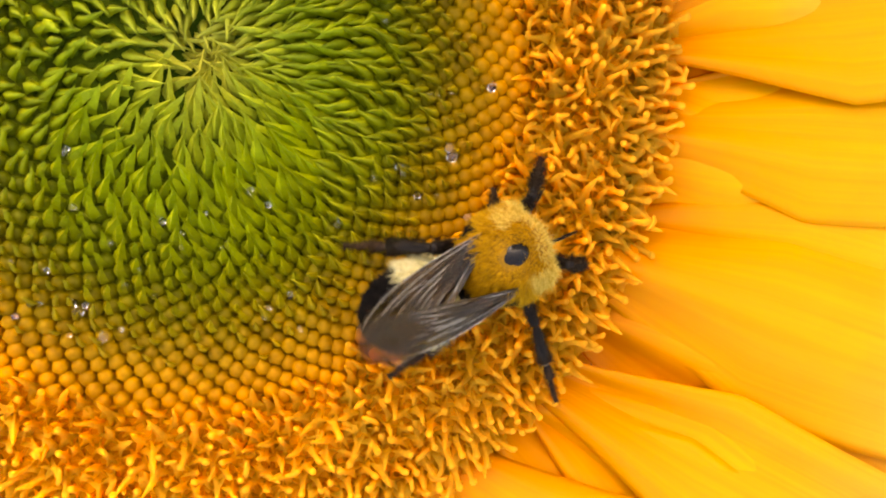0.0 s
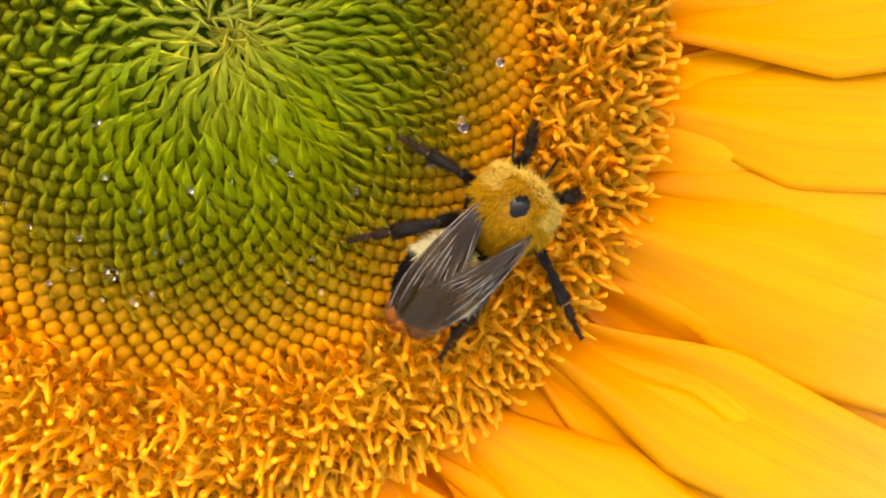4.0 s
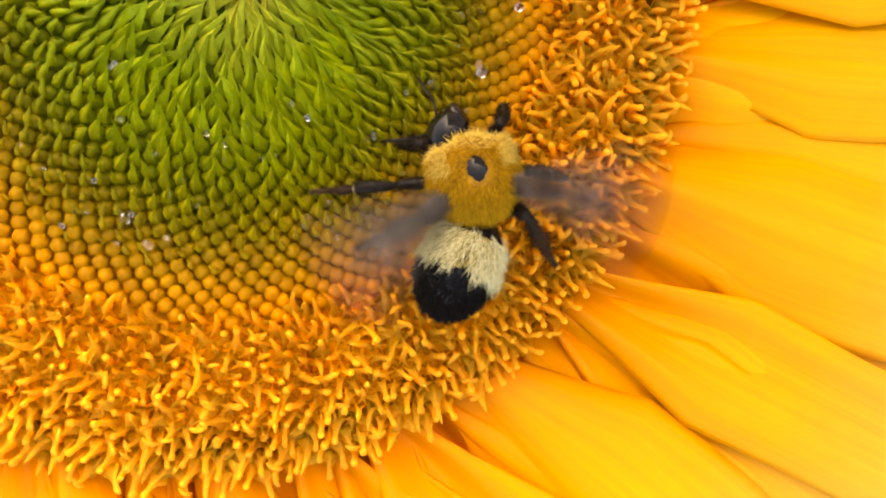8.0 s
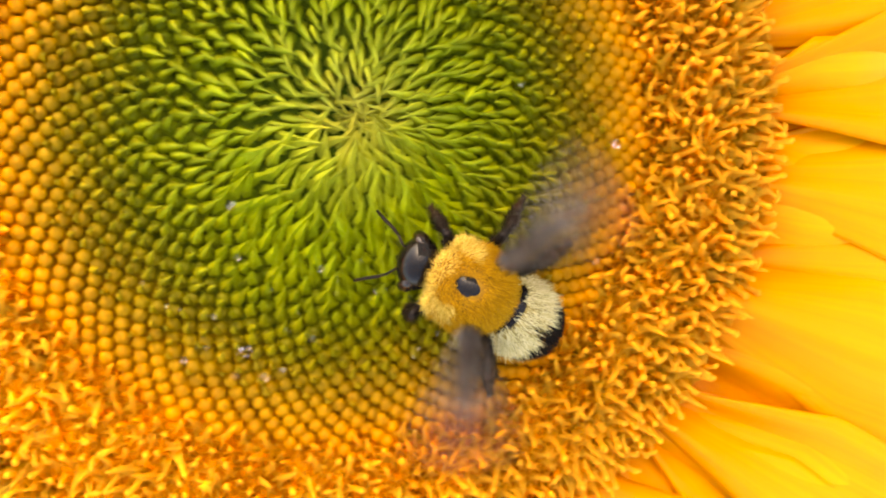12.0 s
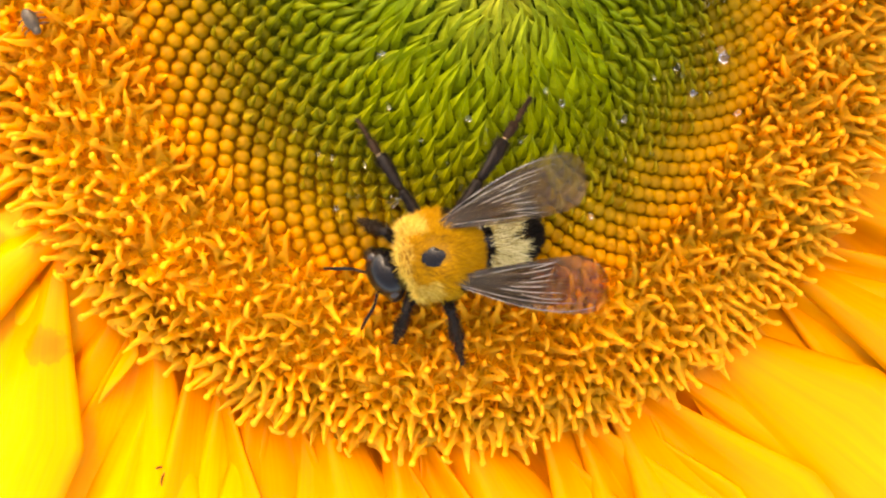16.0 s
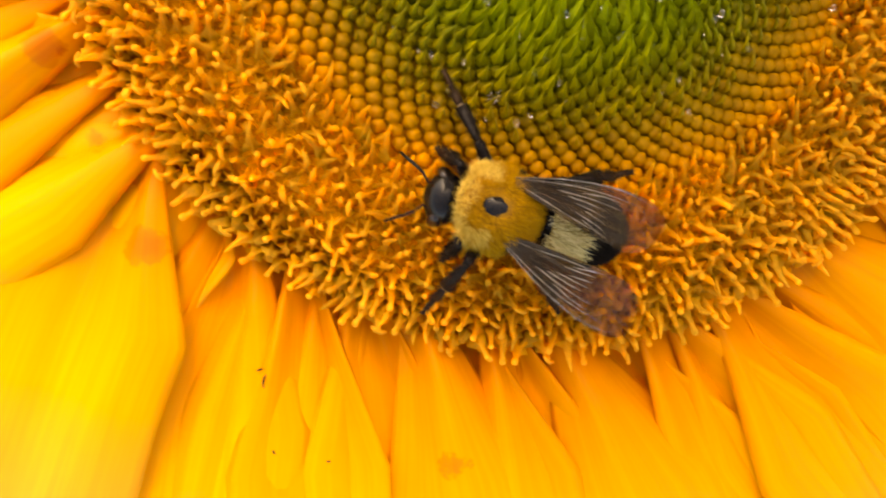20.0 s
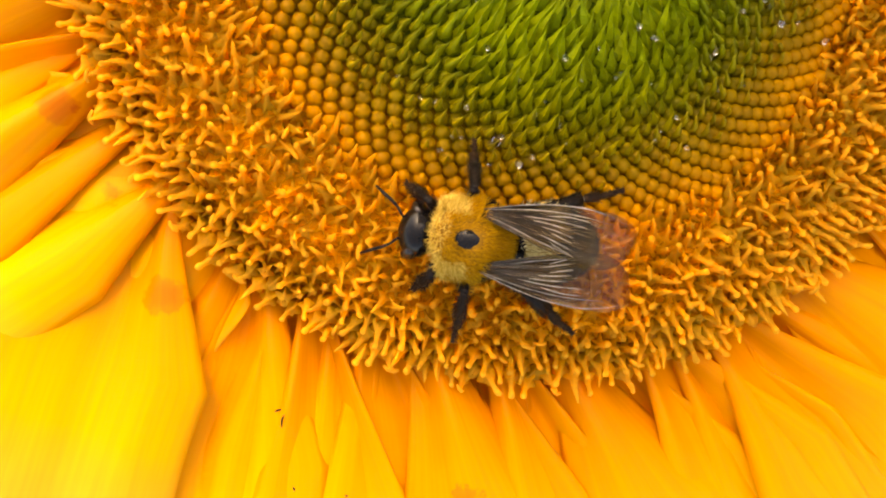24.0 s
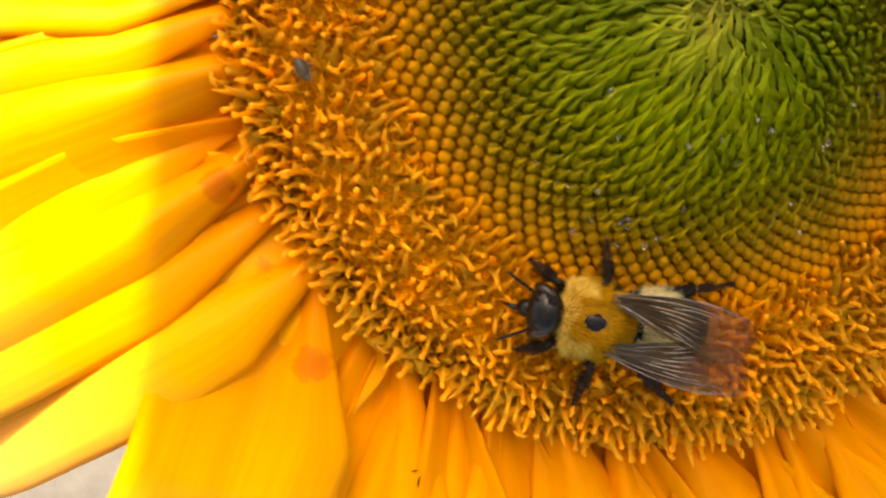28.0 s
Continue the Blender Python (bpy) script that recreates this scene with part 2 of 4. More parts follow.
M_UNDER = material("thorax_skin", plain((0.22, 0.1, 0.005), 0.6, 0.1, 0.4))


def wing_skin(span, stops):
    """A thin brown film, see-through towards its end, with a glossy face."""
    def build(nt, nodes, links, bsdf):
        n = noise_fac(nt, 500.0, 3.0)
        col = ramp(nt, n, [(0.3, (0.014, 0.008, 0.004)), (0.7, (0.04, 0.022, 0.009))])
        links.new(col, bsdf.inputs["Base Color"])
        bsdf.inputs["Roughness"].default_value = 0.3
        bsdf.inputs["Specular IOR Level"].default_value = 0.2
        tr = nodes.new("ShaderNodeBsdfTransparent")
        tr.inputs["Color"].default_value = (0.94, 0.82, 0.5, 1)
        mx = nodes.new("ShaderNodeMixShader")
        sep = nodes.new("ShaderNodeSeparateXYZ")
        links.new(nodes.new("ShaderNodeTexCoord").outputs["Object"], sep.inputs[0])
        clear = ramp(nt, maths(nt, "DIVIDE", sep.outputs[0], -span * MM), [(p, (c, c, c)) for p, c in stops])
        links.new(clear, mx.inputs["Fac"])
        links.new(bsdf.outputs[0], mx.inputs[1])
        links.new(tr.outputs[0], mx.inputs[2])
        stretch = nodes.new("ShaderNodeMapping")
        stretch.inputs["Scale"].default_value = (0.16, 1.0, 0.3)
        links.new(nodes.new("ShaderNodeTexCoord").outputs["Object"], stretch.inputs["Vector"])
        gl = nodes.new("ShaderNodeBsdfGlossy")
        gl.inputs["Color"].default_value = (0.85, 0.88, 0.9, 1)
        gl.inputs["Roughness"].default_value = 0.2
        bumped(nt, gl, noise_fac(nt, 1500.0, 2.0, stretch.outputs["Vector"]), 0.0008, 0.9)
        film = nodes.new("ShaderNodeMixShader")
        film.inputs["Fac"].default_value = 0.01
        links.new(mx.outputs[0], film.inputs[1])
        links.new(gl.outputs[0], film.inputs[2])
        links.new(film.outputs[0], nodes["Material Output"].inputs["Surface"])
    return build


M_WING = material("smoky_wing", wing_skin(10.2, [(0.1, 0.3), (0.5, 0.52), (0.72, 0.74), (0.97, 0.82)]))
M_HINDWING = material("smoky_hindwing", wing_skin(7.2, [(0.1, 0.4), (0.5, 0.65), (0.8, 0.85), (0.98, 0.92)]))
# pale colour stands in for sky glints along veins and pleats
M_VEIN_GLINT = material("wing_vein_glint", plain((0.2, 0.175, 0.15), 0.25, 0.8, 0.85, 700.0))


def build_water(nt, nodes, links, bsdf):
    bsdf.inputs["Base Color"].default_value = (1, 1, 1, 1)
    bsdf.inputs["Transmission Weight"].default_value = 1.0
    bsdf.inputs["Roughness"].default_value = 0.0
    bsdf.inputs["IOR"].default_value = 1.34


M_WATER = material("clear_drop", build_water)

# ------------------------------------------------------------------ mesh helpers
def mesh_of(name, verts, faces, mats, idx=None, smooth=True):
    me = bpy.data.meshes.new(name)
    me.from_pydata([tuple(v) for v in verts], [], [tuple(int(i) for i in f) for f in faces])
    for m in mats:
        me.materials.append(m)
    if idx is not None:
        me.polygons.foreach_set("material_index", np.asarray(idx, np.int32))
    me.polygons.foreach_set("use_smooth", np.full(len(me.polygons), smooth))
    me.update()
    return me


def part(name, me, parent, label="", m=None, kind=""):
    ob = new(name, me)
    ob.parent = parent
    if m is not None:
        ob.matrix_basis = m
    return tagged(ob, label=label, kind=kind)


class Shape:
    """Gathers vertices, faces and material numbers, in millimetres."""

    def __init__(self):
        self.v, self.f, self.k, self.n = [], [], [], 0

    def add(self, verts, faces, k=0):
        verts = np.asarray(verts, float).reshape(-1, 3)
        self.v.append(verts)
        self.f += [tuple(i + self.n for i in f) for f in faces]
        self.k += [k] * len(faces)
        self.n += len(verts)
        return self

    def tube(self, pts, radii, seg=6, k=0, cap=True, flat=1.0):
        pts = np.asarray(pts, float)
        rings = []
        for i, p in enumerate(pts):
            d = pts[min(i + 1, len(pts) - 1)] - pts[max(i - 1, 0)]
            d /= np.linalg.norm(d) + 1e-12
            a = np.cross(d, (0, 0, 1.0)) if abs(d[2]) < 0.95 else np.cross(d, (1.0, 0, 0))
            a /= np.linalg.norm(a) + 1e-12
            b = np.cross(a, d)
            ang = np.arange(seg) * 2 * math.pi / seg
            rings.append(p + radii[i] * (np.cos(ang)[:, None] * a + flat * np.sin(ang)[:, None] * b))
        v = np.concatenate(rings + [pts[:1], pts[-1:]])
        f = [(i * seg + j, i * seg + (j + 1) % seg, (i + 1) * seg + (j + 1) % seg, (i + 1) * seg + j) for i in range(len(pts) - 1) for j in range(seg)]
        if cap:
            n = len(pts) * seg
            f += [(n, (j + 1) % seg, j) for j in range(seg)] + [(n + 1, n - seg + j, n - seg + (j + 1) % seg) for j in range(seg)]
        return self.add(v, f, k)

    def ball(self, centre, radii, seg=16, rings=10, k=0, kf=None, shape=None):
        """An ellipsoid about the x axis; shape(v) bends it, kf(p) picks materials from unit places."""
        v, f = [(1, 0, 0)], []
        for i in range(1, rings):
            a = math.pi * i / rings
            v += [(math.cos(a), math.sin(a) * math.cos(b), math.sin(a) * math.sin(b)) for b in (2 * math.pi * j / seg for j in range(seg))]
        v.append((-1, 0, 0))
        for j in range(seg):
            f.append((0, 1 + j, 1 + (j + 1) % seg))
            n = 1 + (rings - 2) * seg
            f.append((len(v) - 1, n + (j + 1) % seg, n + j))
        for i in range(rings - 2):
            for j in range(seg):
                a, b = 1 + i * seg + j, 1 + i * seg + (j + 1) % seg
                f.append((a, a + seg, b + seg, b))
        u = np.array(v, float)
        w = u * np.asarray(radii, float)
        if shape:
            w = shape(u, w)
        start = len(self.k)
        self.add(w + np.asarray(centre, float), f, k)
        if kf:
            for n, face in enumerate(f):
                self.k[start + n] = kf(u[list(face)].mean(0))
        return self

    def mesh(self, name, mats, smooth=True, scale=MM):
        return mesh_of(name, np.concatenate(self.v) * scale, self.f, mats, self.k, smooth)


def joined(name, items, mats):
    """One mesh from (mesh, matrix) pairs, keeping the faces' material numbers."""
    vs, fs, ks, n = [], [], [], 0
    cache = {}
    for me, m in items:
        if me.name not in cache:
            co = np.empty(len(me.vertices) * 3)
            me.vertices.foreach_get("co", co)
            cache[me.name] = (co.reshape(-1, 3), [tuple(p.vertices) for p in me.polygons], [p.material_index for p in me.polygons])
        co, polys, idx = cache[me.name]
        mm = np.array(m)
        vs.append(co @ mm[:3, :3].T + mm[:3, 3])
        fs += [tuple(i + n for i in p) for p in polys]
        ks += idx
        n += len(co)
    return mesh_of(name, np.concatenate(vs), fs, mats, ks)


rng = np.random.default_rng(7)

# ------------------------------------------------------------------ setting
GROUND_Z = -0.75


def setting():
    s = Shape()
    n, ext = 40, 400.0
    xs = np.sign(np.linspace(-1, 1, n)) * np.abs(np.linspace(-1, 1, n)) ** 3 * ext
    v = [(x, y, 0) for y in xs for x in xs]
    f = [(j * n + i, j * n + i + 1, (j + 1) * n + i + 1, (j + 1) * n + i) for j in range(n - 1) for i in range(n - 1)]
    s.add(v, f)
    g = new("ground", s.mesh("ground", [M_GROUND], scale=1.0))
    g.location.z = GROUND_Z
    tagged(g, "grey weathered concrete paving round a bed of dark soil", "ground", kind="structure")
    # an unseen wall added as shade; its end lets the sun reach the outer petals on one side
    bm = bmesh.new()
    bmesh.ops.create_cube(bm, size=1.0, matrix=Matrix.Rotation(radians(SUN_AZ), 4, "Z") @ Matrix.Translation((0.2, 0.0438 - 0.7, (SHADE_WALL_TOP + GROUND_Z) / 2)) @ Matrix.Diagonal((0.09, 1.4, SHADE_WALL_TOP - GROUND_Z, 1)))
    bmesh.ops.bevel(bm, geom=[e for e in bm.edges if abs(e.verts[0].co.z - e.verts[1].co.z) < 0.01], offset=0.004, segments=2, affect="EDGES")
    me = bpy.data.meshes.new("wall_north")
    bm.to_mesh(me)
    bm.free()
    me.materials.append(M_SHADE_WALL)
    tagged(new("wall_north", me), "plain off-white rendered wall that shades the flower", "wall", kind="structure")


SHADE_WALL_TOP = 0.31
setting()

# ------------------------------------------------------------------ sunflower
flower = tagged(new("sunflower"), "large yellow sunflower head with green centre, open florets and dew drops", "flower")
GOLDEN = math.pi * (3 - math.sqrt(5))
INNER, OUTER = 24.0, 35.0  # where the open florets begin and end


def squeeze(a):
    return 1 - SQUEEZE * math.cos(a)


def spiral(n):
    """Ring radius and angle of the n-th floret, in millimetres."""
    return 22.0 * ((n + 0.6) / 1535.0) ** 0.52, -n * GOLDEN


def disc_height(r):
    return -0.9 - 1.0 * (r / 36.0) ** 4 - 1.0 * math.exp(-((r / 3.0) ** 2))


def stand(x, y, z, out, tilt, spin=0.0, size=1.0):
    """Pose of a floret: its z axis leans by tilt degrees towards the direction out (radians)."""
    return Matrix.Translation((x * MM, y * MM, z * MM)) @ Matrix.Rotation(out, 4, "Z") @ Matrix.Rotation(radians(tilt), 4, "Y") @ Matrix.Rotation(spin, 4, "Z") @ Matrix.Scale(size, 4)


def bract_mesh(n, slim):
    """A broad, keeled chaff scale with hollow sides and a sharp tip that leans along +x."""
    g = np.random.default_rng(n)
    s = Shape()
    top = 2.55 + 0.55 * g.random()
    hook = g.uniform(-0.16, 0.16)
    prof = [(z, w * slim, x) for z, w, x in ((0.0, 0.68, 0.0), (0.6, 0.6, 0.06), (1.1, 0.46, 0.22), (1.6, 0.3, 0.46), (2.05, 0.15, 0.74))]
    v, f = [], []
    for z, w, x in prof:
        b = g.uniform(-0.04, 0.04) + hook * (z / 2.5) ** 2
        v += [(x + 0.36, -w + b, z - 0.12), (x - 0.06, b, z), (x + 0.36, w + b, z - 0.12), (x + 0.4, b, z - 0.16)]
    v.append((1.22, hook * 1.5, top))
    m = len(prof) - 1
    for i in range(m):
        a = 4 * i
        for j in range(4):
            k = (j + 1) % 4
            f.append((a + j, a + k, a + 4 + k, a + 4 + j))
    f += [(4 * m + j, 4 * m + (j + 1) % 4, 4 * m + 4) for j in range(4)]
    return s.add(v, f).mesh("bract", [M_BRACT], smooth=False)


def bud_mesh(n):
    """A closed floret bud: five blunt lobes meeting on a domed top."""
    g = np.random.default_rng(50 + n)
    s = Shape()
    seg, v, f = 10, [], []
    prof = [(0.58, -1.6), (0.615, -0.42), (0.6, -0.14), (0.51, 0.1), (0.3, 0.24)]
    for r, z in prof:
        for j in range(seg):
            a = 2 * math.pi * j / seg
            lobe = 1 + (0.05 if j % 2 else -0.06) + g.uniform(-0.03, 0.03)
            v.append((r * lobe * math.cos(a), r * lobe * math.sin(a), z))
    v.append((g.uniform(-0.06, 0.06), g.uniform(-0.06, 0.06), 0.33 + 0.08 * g.random()))
    for i in range(len(prof) - 1):
        f += [(i * seg + j, i * seg + (j + 1) % seg, (i + 1) * seg + (j + 1) % seg, (i + 1) * seg + j) for j in range(seg)]
    t = (len(prof) - 1) * seg
    f += [(t + j, t + (j + 1) % seg, len(v) - 1) for j in range(seg)]
    return s.add(v, f).mesh("floret_bud", [M_BUD])


def floret_mesh(n):
    """An open floret: a slender column that flares at its foot into a five-pointed star, whose points meet those of its neighbours over dark hollows."""
    g = np.random.default_rng(90 + n)
    s = Shape()
    seg, turn = 10, g.uniform(0, 1.2)
    kind = "flame" if n < 5 else "knob" if n < 9 else "fork" if n < 11 else "stub"
    h = {"flame": 1.55, "knob": 1.0, "fork": 0.9, "stub": 0.4}[kind] + (0.6 * g.random() if kind != "stub" else 0.3 * g.random())
    rows = [(-1.7, 0.3, 0.1), (-0.6, 0.46, 0.45), (-0.1, 0.55, 0.58), (0.12, 0.44, 0.56), (0.42, 0.26, 0.3)]
    if kind == "flame":
        rows += [(0.6 * h, 0.2, 0.1), (0.85 * h, 0.15, 0.0), (1.12 * h, 0.05, 0.0)]
    elif kind == "knob":
        rows += [(0.6 * h, 0.2, 0.05), (0.84 * h, 0.2, 0.0), (0.98 * h, 0.26, 0.0), (1.12 * h, 0.24, 0.0), (1.2 * h, 0.11, 0.0)]
    elif kind == "fork":
        rows += [(0.6 * h, 0.2, 0.05), (0.95 * h, 0.21, 0.0), (1.05 * h, 0.14, 0.0)]
    else:
        rows = rows[:4] + [(h, 0.3, 0.2), (h + 0.12, 0.2, 0.0), (h - 0.2, 0.1, 0.0)]
    sway = np.array((g.uniform(-0.15, 0.5), g.uniform(-0.45, 0.45)))
    kink = g.uniform(-0.16, 0.16, 2)
    long = [1 + g.uniform(-0.3, 0.3) for _ in range(5)]
    v, f = [], []

    def middle(z):
        w = max(0.0, z) / h
        return sway * w ** 1.4 + kink * math.sin(math.pi * min(1.0, w))

    for z, r, amp in rows:
        c = middle(z)
        for k in range(seg):
            a = turn + 2 * math.pi * k / seg
            star = 1 + amp * (long[k // 2] if k % 2 == 0 else -1)
            lift = 0.16 * amp if k % 2 == 0 else -0.5 * amp
            v.append((c[0] + r * star * math.cos(a), c[1] + r * star * math.sin(a), z + lift))
    for i in range(len(rows) - 1):
        f += [(i * seg + k, i * seg + (k + 1) % seg, (i + 1) * seg + (k + 1) % seg, (i + 1) * seg + k) for k in range(seg)]
    f.append(tuple((len(rows) - 1) * seg + k for k in range(seg)))
    s.add(v, f)
    s.k = [1] * seg + [2] * (2 * seg) + [0] * (len(f) - 3 * seg)
    if kind == "fork":  # two short curled arms
        a = g.uniform(0, math.pi)
        d, e = np.array((math.cos(a), math.sin(a), 0)), np.array((*middle(h), h))
        s.tube([e + w * d * 0.55 + (0, 0, 0.22 - 0.3 * w * w) for w in (-1, -0.4, 0.4, 1)], [0.12, 0.18, 0.18, 0.12], 6)
    return s.mesh("disc_floret", [M_FLORET, M_CUP, M_LOBE])


def receptacle():
    s = Shape()
    seg, rings, v, f = 72, 24, [(0, 0, disc_height(0) - 0.6)], []
    radii = [34.6 * i / rings for i in range(1, rings + 1)]
    for r in radii:
        v += [(r * squeeze(a) * math.cos(a), r * squeeze(a) * math.sin(a), disc_height(r) - 0.6 + 0.24 * min(1.0, max(0.0, r - 23.8)) - 3.0 * max(0.0, (r - 32.0) / 2.6) ** 2) for a in (2 * math.pi * j / seg for j in range(seg))]
    for r, z in ((35.0, -7.0), (24.0, -14.0), (10.0, -20.0)):
        v += [(r * math.cos(a), r * math.sin(a), z) for a in (2 * math.pi * j / seg for j in range(seg))]
    f += [(0, 1 + j, 1 + (j + 1) % seg) for j in range(seg)]
    for i in range(rings + 2):
        f += [(1 + i * seg + j, 1 + (i + 1) * seg + j, 1 + (i + 1) * seg + (j + 1) % seg, 1 + i * seg + (j + 1) % seg) for j in range(seg)]
    f.append(tuple(1 + (rings + 2) * seg + j for j in range(seg)))
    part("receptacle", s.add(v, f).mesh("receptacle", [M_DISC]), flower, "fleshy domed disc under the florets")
    st = Shape()
    st.tube([(0, 0, -16), (6, 3, -120), (14, 4, -400), (10, 0, GROUND_Z / MM - 5)], [9, 10, 12, 14], 14)
    part("stem", st.mesh("stem", [M_STEM]), flower, "thick green stem")


receptacle()

# --- petals: a point near the foot (radius, degrees), heading, half width, length, layer height, crown
PETALS = [
    (33, 4.5, 7, 6.2, 60, -0.2, 0.9), (31, -6.5, -2.5, 6.3, 60, -0.8, 0.9), (32, -15, -11, 6.4, 56, -3.2, 0.4), (31, -25.2, -17.6, 7.3, 62, -0.5, 1.0),
    (33, -42, -26.5, 5.2, 62, -0.6, 0.9), (33.5, -49, -34, 6.4, 58, -2.2, 0.6), (34, -59.5, -40, 7.8, 58, -1, 0.9), (36.5, -71, -51, 7.5, 58, -0.7, 0.9),
    (37, -80, -58, 7.3, 56, -1.5, 0.7), (38, -91.5, -64, 7.3, 58, -0.7, 0.8), (38, -100, -73, 5.9, 54, -1.5, 0.6), (38, -109.6, -78, 6.1, 58, -0.8, 0.9),
    (39, -116.5, -84, 6.4, 54, -1.9, 0.5), (40, -123.6, -88.5, 5.9, 60, -0.9, 0.9), (41, -131, -98, 6.8, 56, -1.9, 0.6), (42.4, -145.6, -111, 8.5, 52, -0.2, 0.8),
    (40, -151, -151, 6.0, 44, -1.3, 0.6), (39.5, -159, -155, 6.4, 60, -2.2, 0.5), (39, -165, -153, 6.0, 60, -0.9, 0.8), (39, -174, -163, 6.6, 60, -0.4, 0.9),
    (38.5, 177, -171, 6.2, 56, -1.6, 0.6), (38.2, 172.5, -179, 6.4, 56, -2.4, 0.4), (38, 168, 174, 6.6, 60, -0.8, 0.8), (38, 156, 162, 6.6, 58, -1.6, 0.6),
    (37, 143, 150, 6.8, 60, -0.8, 0.8), (37, 130, 136, 6.8, 58, -1.6, 0.6), (36, 117, 122, 6.8, 60, -0.8, 0.8), (36, 103, 108, 6.8, 58, -1.6, 0.6),
    (35, 90, 95, 6.8, 60, -0.8, 0.8), (35, 77, 82, 6.8, 58, -1.6, 0.6), (34, 64, 69, 6.8, 60, -0.8, 0.8), (34, 51, 55, 6.8, 58, -1.6, 0.6), (33, 39, 42, 6.8, 60, -0.8, 0.8),
    (33, 27, 30, 6.8, 58, -1.4, 0.7), (33, 15, 18, 6.6, 60, -0.9, 0.8),
]
# the ring behind: degrees at the foot, heading
BACK = [(-2, 2), (-20, -14), (-33, -27), (-44, -36), (-54, -42), (-66, -48), (-76, -55), (-86, -62), (-95, -70), (-104, -78), (-114, -86), (-122, -96), (-129, -104), (-137, -118),
        (-156, -158), (-169, -162), (177, 182), (163, 170), (149, 155), (136, 142), (123, 128), (110, 115), (96, 101), (83, 88), (70, 75), (57, 61), (45, 48), (33, 36), (21, 24), (9, 12)]


def petal_mesh(n, half, length, curl, rumple=1.0):
    """A ray floret along +x from its foot, with lengthwise folds."""
    g = np.random.default_rng(300 + n)
    nu, nv = 36, 21
    ph, fold = g.uniform(0, 6.28), g.uniform(1.7, 2.7)
    amp = g.uniform(0.65, 1.1) * rumple
    v, leaf = [], []
    for i in range(nu + 1):
        u = i / nu
        w = half * (0.14 + 0.86 * min(1.0, u / 0.28) ** 1.2) * math.sqrt(max(0.0, 1 - max(0.0, (u - 0.5) / 0.5) ** 2.4))
        w = max(w, 0.15)
        for j in range(nv):
            c = 2 * j / (nv - 1) - 1
            edge = 1 + 0.025 * math.sin(17 * u + ph) * abs(c)
            y = c * w * edge
            ridge = amp * math.sin(fold * math.pi * c * 0.5 + ph) * min(1, u / 0.12) * (1 - 0.4 * u)
            z = ridge + 0.4 * curl * (0.3 - 0.8 * c * c) * min(1, u / 0.2) + 2.6 * math.sin(math.pi * min(1.0, u * 1.15)) - 5.0 * u ** 3 + 0.3 * math.sin(5 * u + ph + 2 * c) + 0.16 * math.sin(8.5 * c + 2.0 * ph + u) * min(1, u / 0.12) * (1 - 0.5 * u)
            v.append((u * length, y, z))
            leaf.append((c, u, n * 0.37))
    f = [(i * nv + j, (i + 1) * nv + j, (i + 1) * nv + j + 1, i * nv + j + 1) for i in range(nu) for j in range(nv - 1)]
    me = Shape().add(v, f).mesh("petal", [M_PETAL])
    at = me.attributes.new("leaf", "FLOAT_VECTOR", "POINT")
    at.data.foreach_set("vector", np.array(leaf, np.float32).ravel())
    return me


def petals():
    rows = list(PETALS) + [(38 * squeeze(radians(a)), a, h, 6.2, 52, -2.7, 0.3) for a, h in BACK] + [(33, 1.5, 3, 6.0, 30, -2.2, 0.3), (33, -11.5, -8, 6.0, 30, -2.4, 0.3), (41, -142, -126, 6.0, 20, -3.2, 0.3), (41, -149, -145, 7.0, 22, -3.0, 0.3), (40, -158, -152, 6.0, 26, -3.4, 0.3)]
    for n, (r, a, head, half, length, layer, curl) in enumerate(rows):
        a, head = radians(a), radians(head)
        x, y = r * math.cos(a) - 6.0 * math.cos(head), r * math.sin(a) - 6.0 * math.sin(head)
        m = Matrix.Translation((x * MM, y * MM, (0.75 * layer - 3.1) * MM)) @ Matrix.Rotation(head, 4, "Z")
        ob = part("petal", petal_mesh(n, half, length, curl, 1.4 if 15 < n < 23 else 1.0), flower, m=m)
        sol = ob.modifiers.new("thickness", "SOLIDIFY")
        sol.thickness, sol.offset = 0.25 * MM, -1
        if n == 0:
            tagged(ob, "broad golden-yellow petal with lengthwise folds")


petals()

# ------------------------------------------------------------------ bumblebee
def coat(s, centre, radii, count, length, pick, seed, lean=0.55, width=0.03):
    """Hairs over an ellipsoid: thin three-sided spikes swept backwards. pick(u): material number and length factor."""
    g = np.random.default_rng(seed)
    centre, radii = np.asarray(centre, float), np.asarray(radii, float)
    u = g.normal(size=(count, 3))
    u /= np.linalg.norm(u, axis=1)[:, None]
    verts, faces, ks = [], [], []
    n = 0
    for q in u:
        k, fac = pick(q)
        if k is None:
            continue
        nor = q / radii
        nor /= np.linalg.norm(nor)
        d = nor + lean * np.array((-1.0, 0, 0)) + g.normal(size=3) * 0.36
        d /= np.linalg.norm(d)
        a = np.cross(d, g.normal(size=3))
        a /= np.linalg.norm(a)
        b = np.cross(d, a)
        p = centre + q * radii * 0.97
        w = width * g.uniform(0.7, 1.3)
        ln = length * fac * g.uniform(0.45, 1.2)
        bend = nor * -0.12 * ln
        verts += [p + w * a, p + w * (-0.5 * a + 0.87 * b), p + w * (-0.5 * a - 0.87 * b), p + d * ln + bend]
        faces += [(n, n + 1, n + 3), (n + 1, n + 2, n + 3), (n + 2, n, n + 3)]
        ks += [k] * 3
        n += 4
    start = len(s.k)
    s.add(verts, faces)
    s.k[start:] = ks
    return s


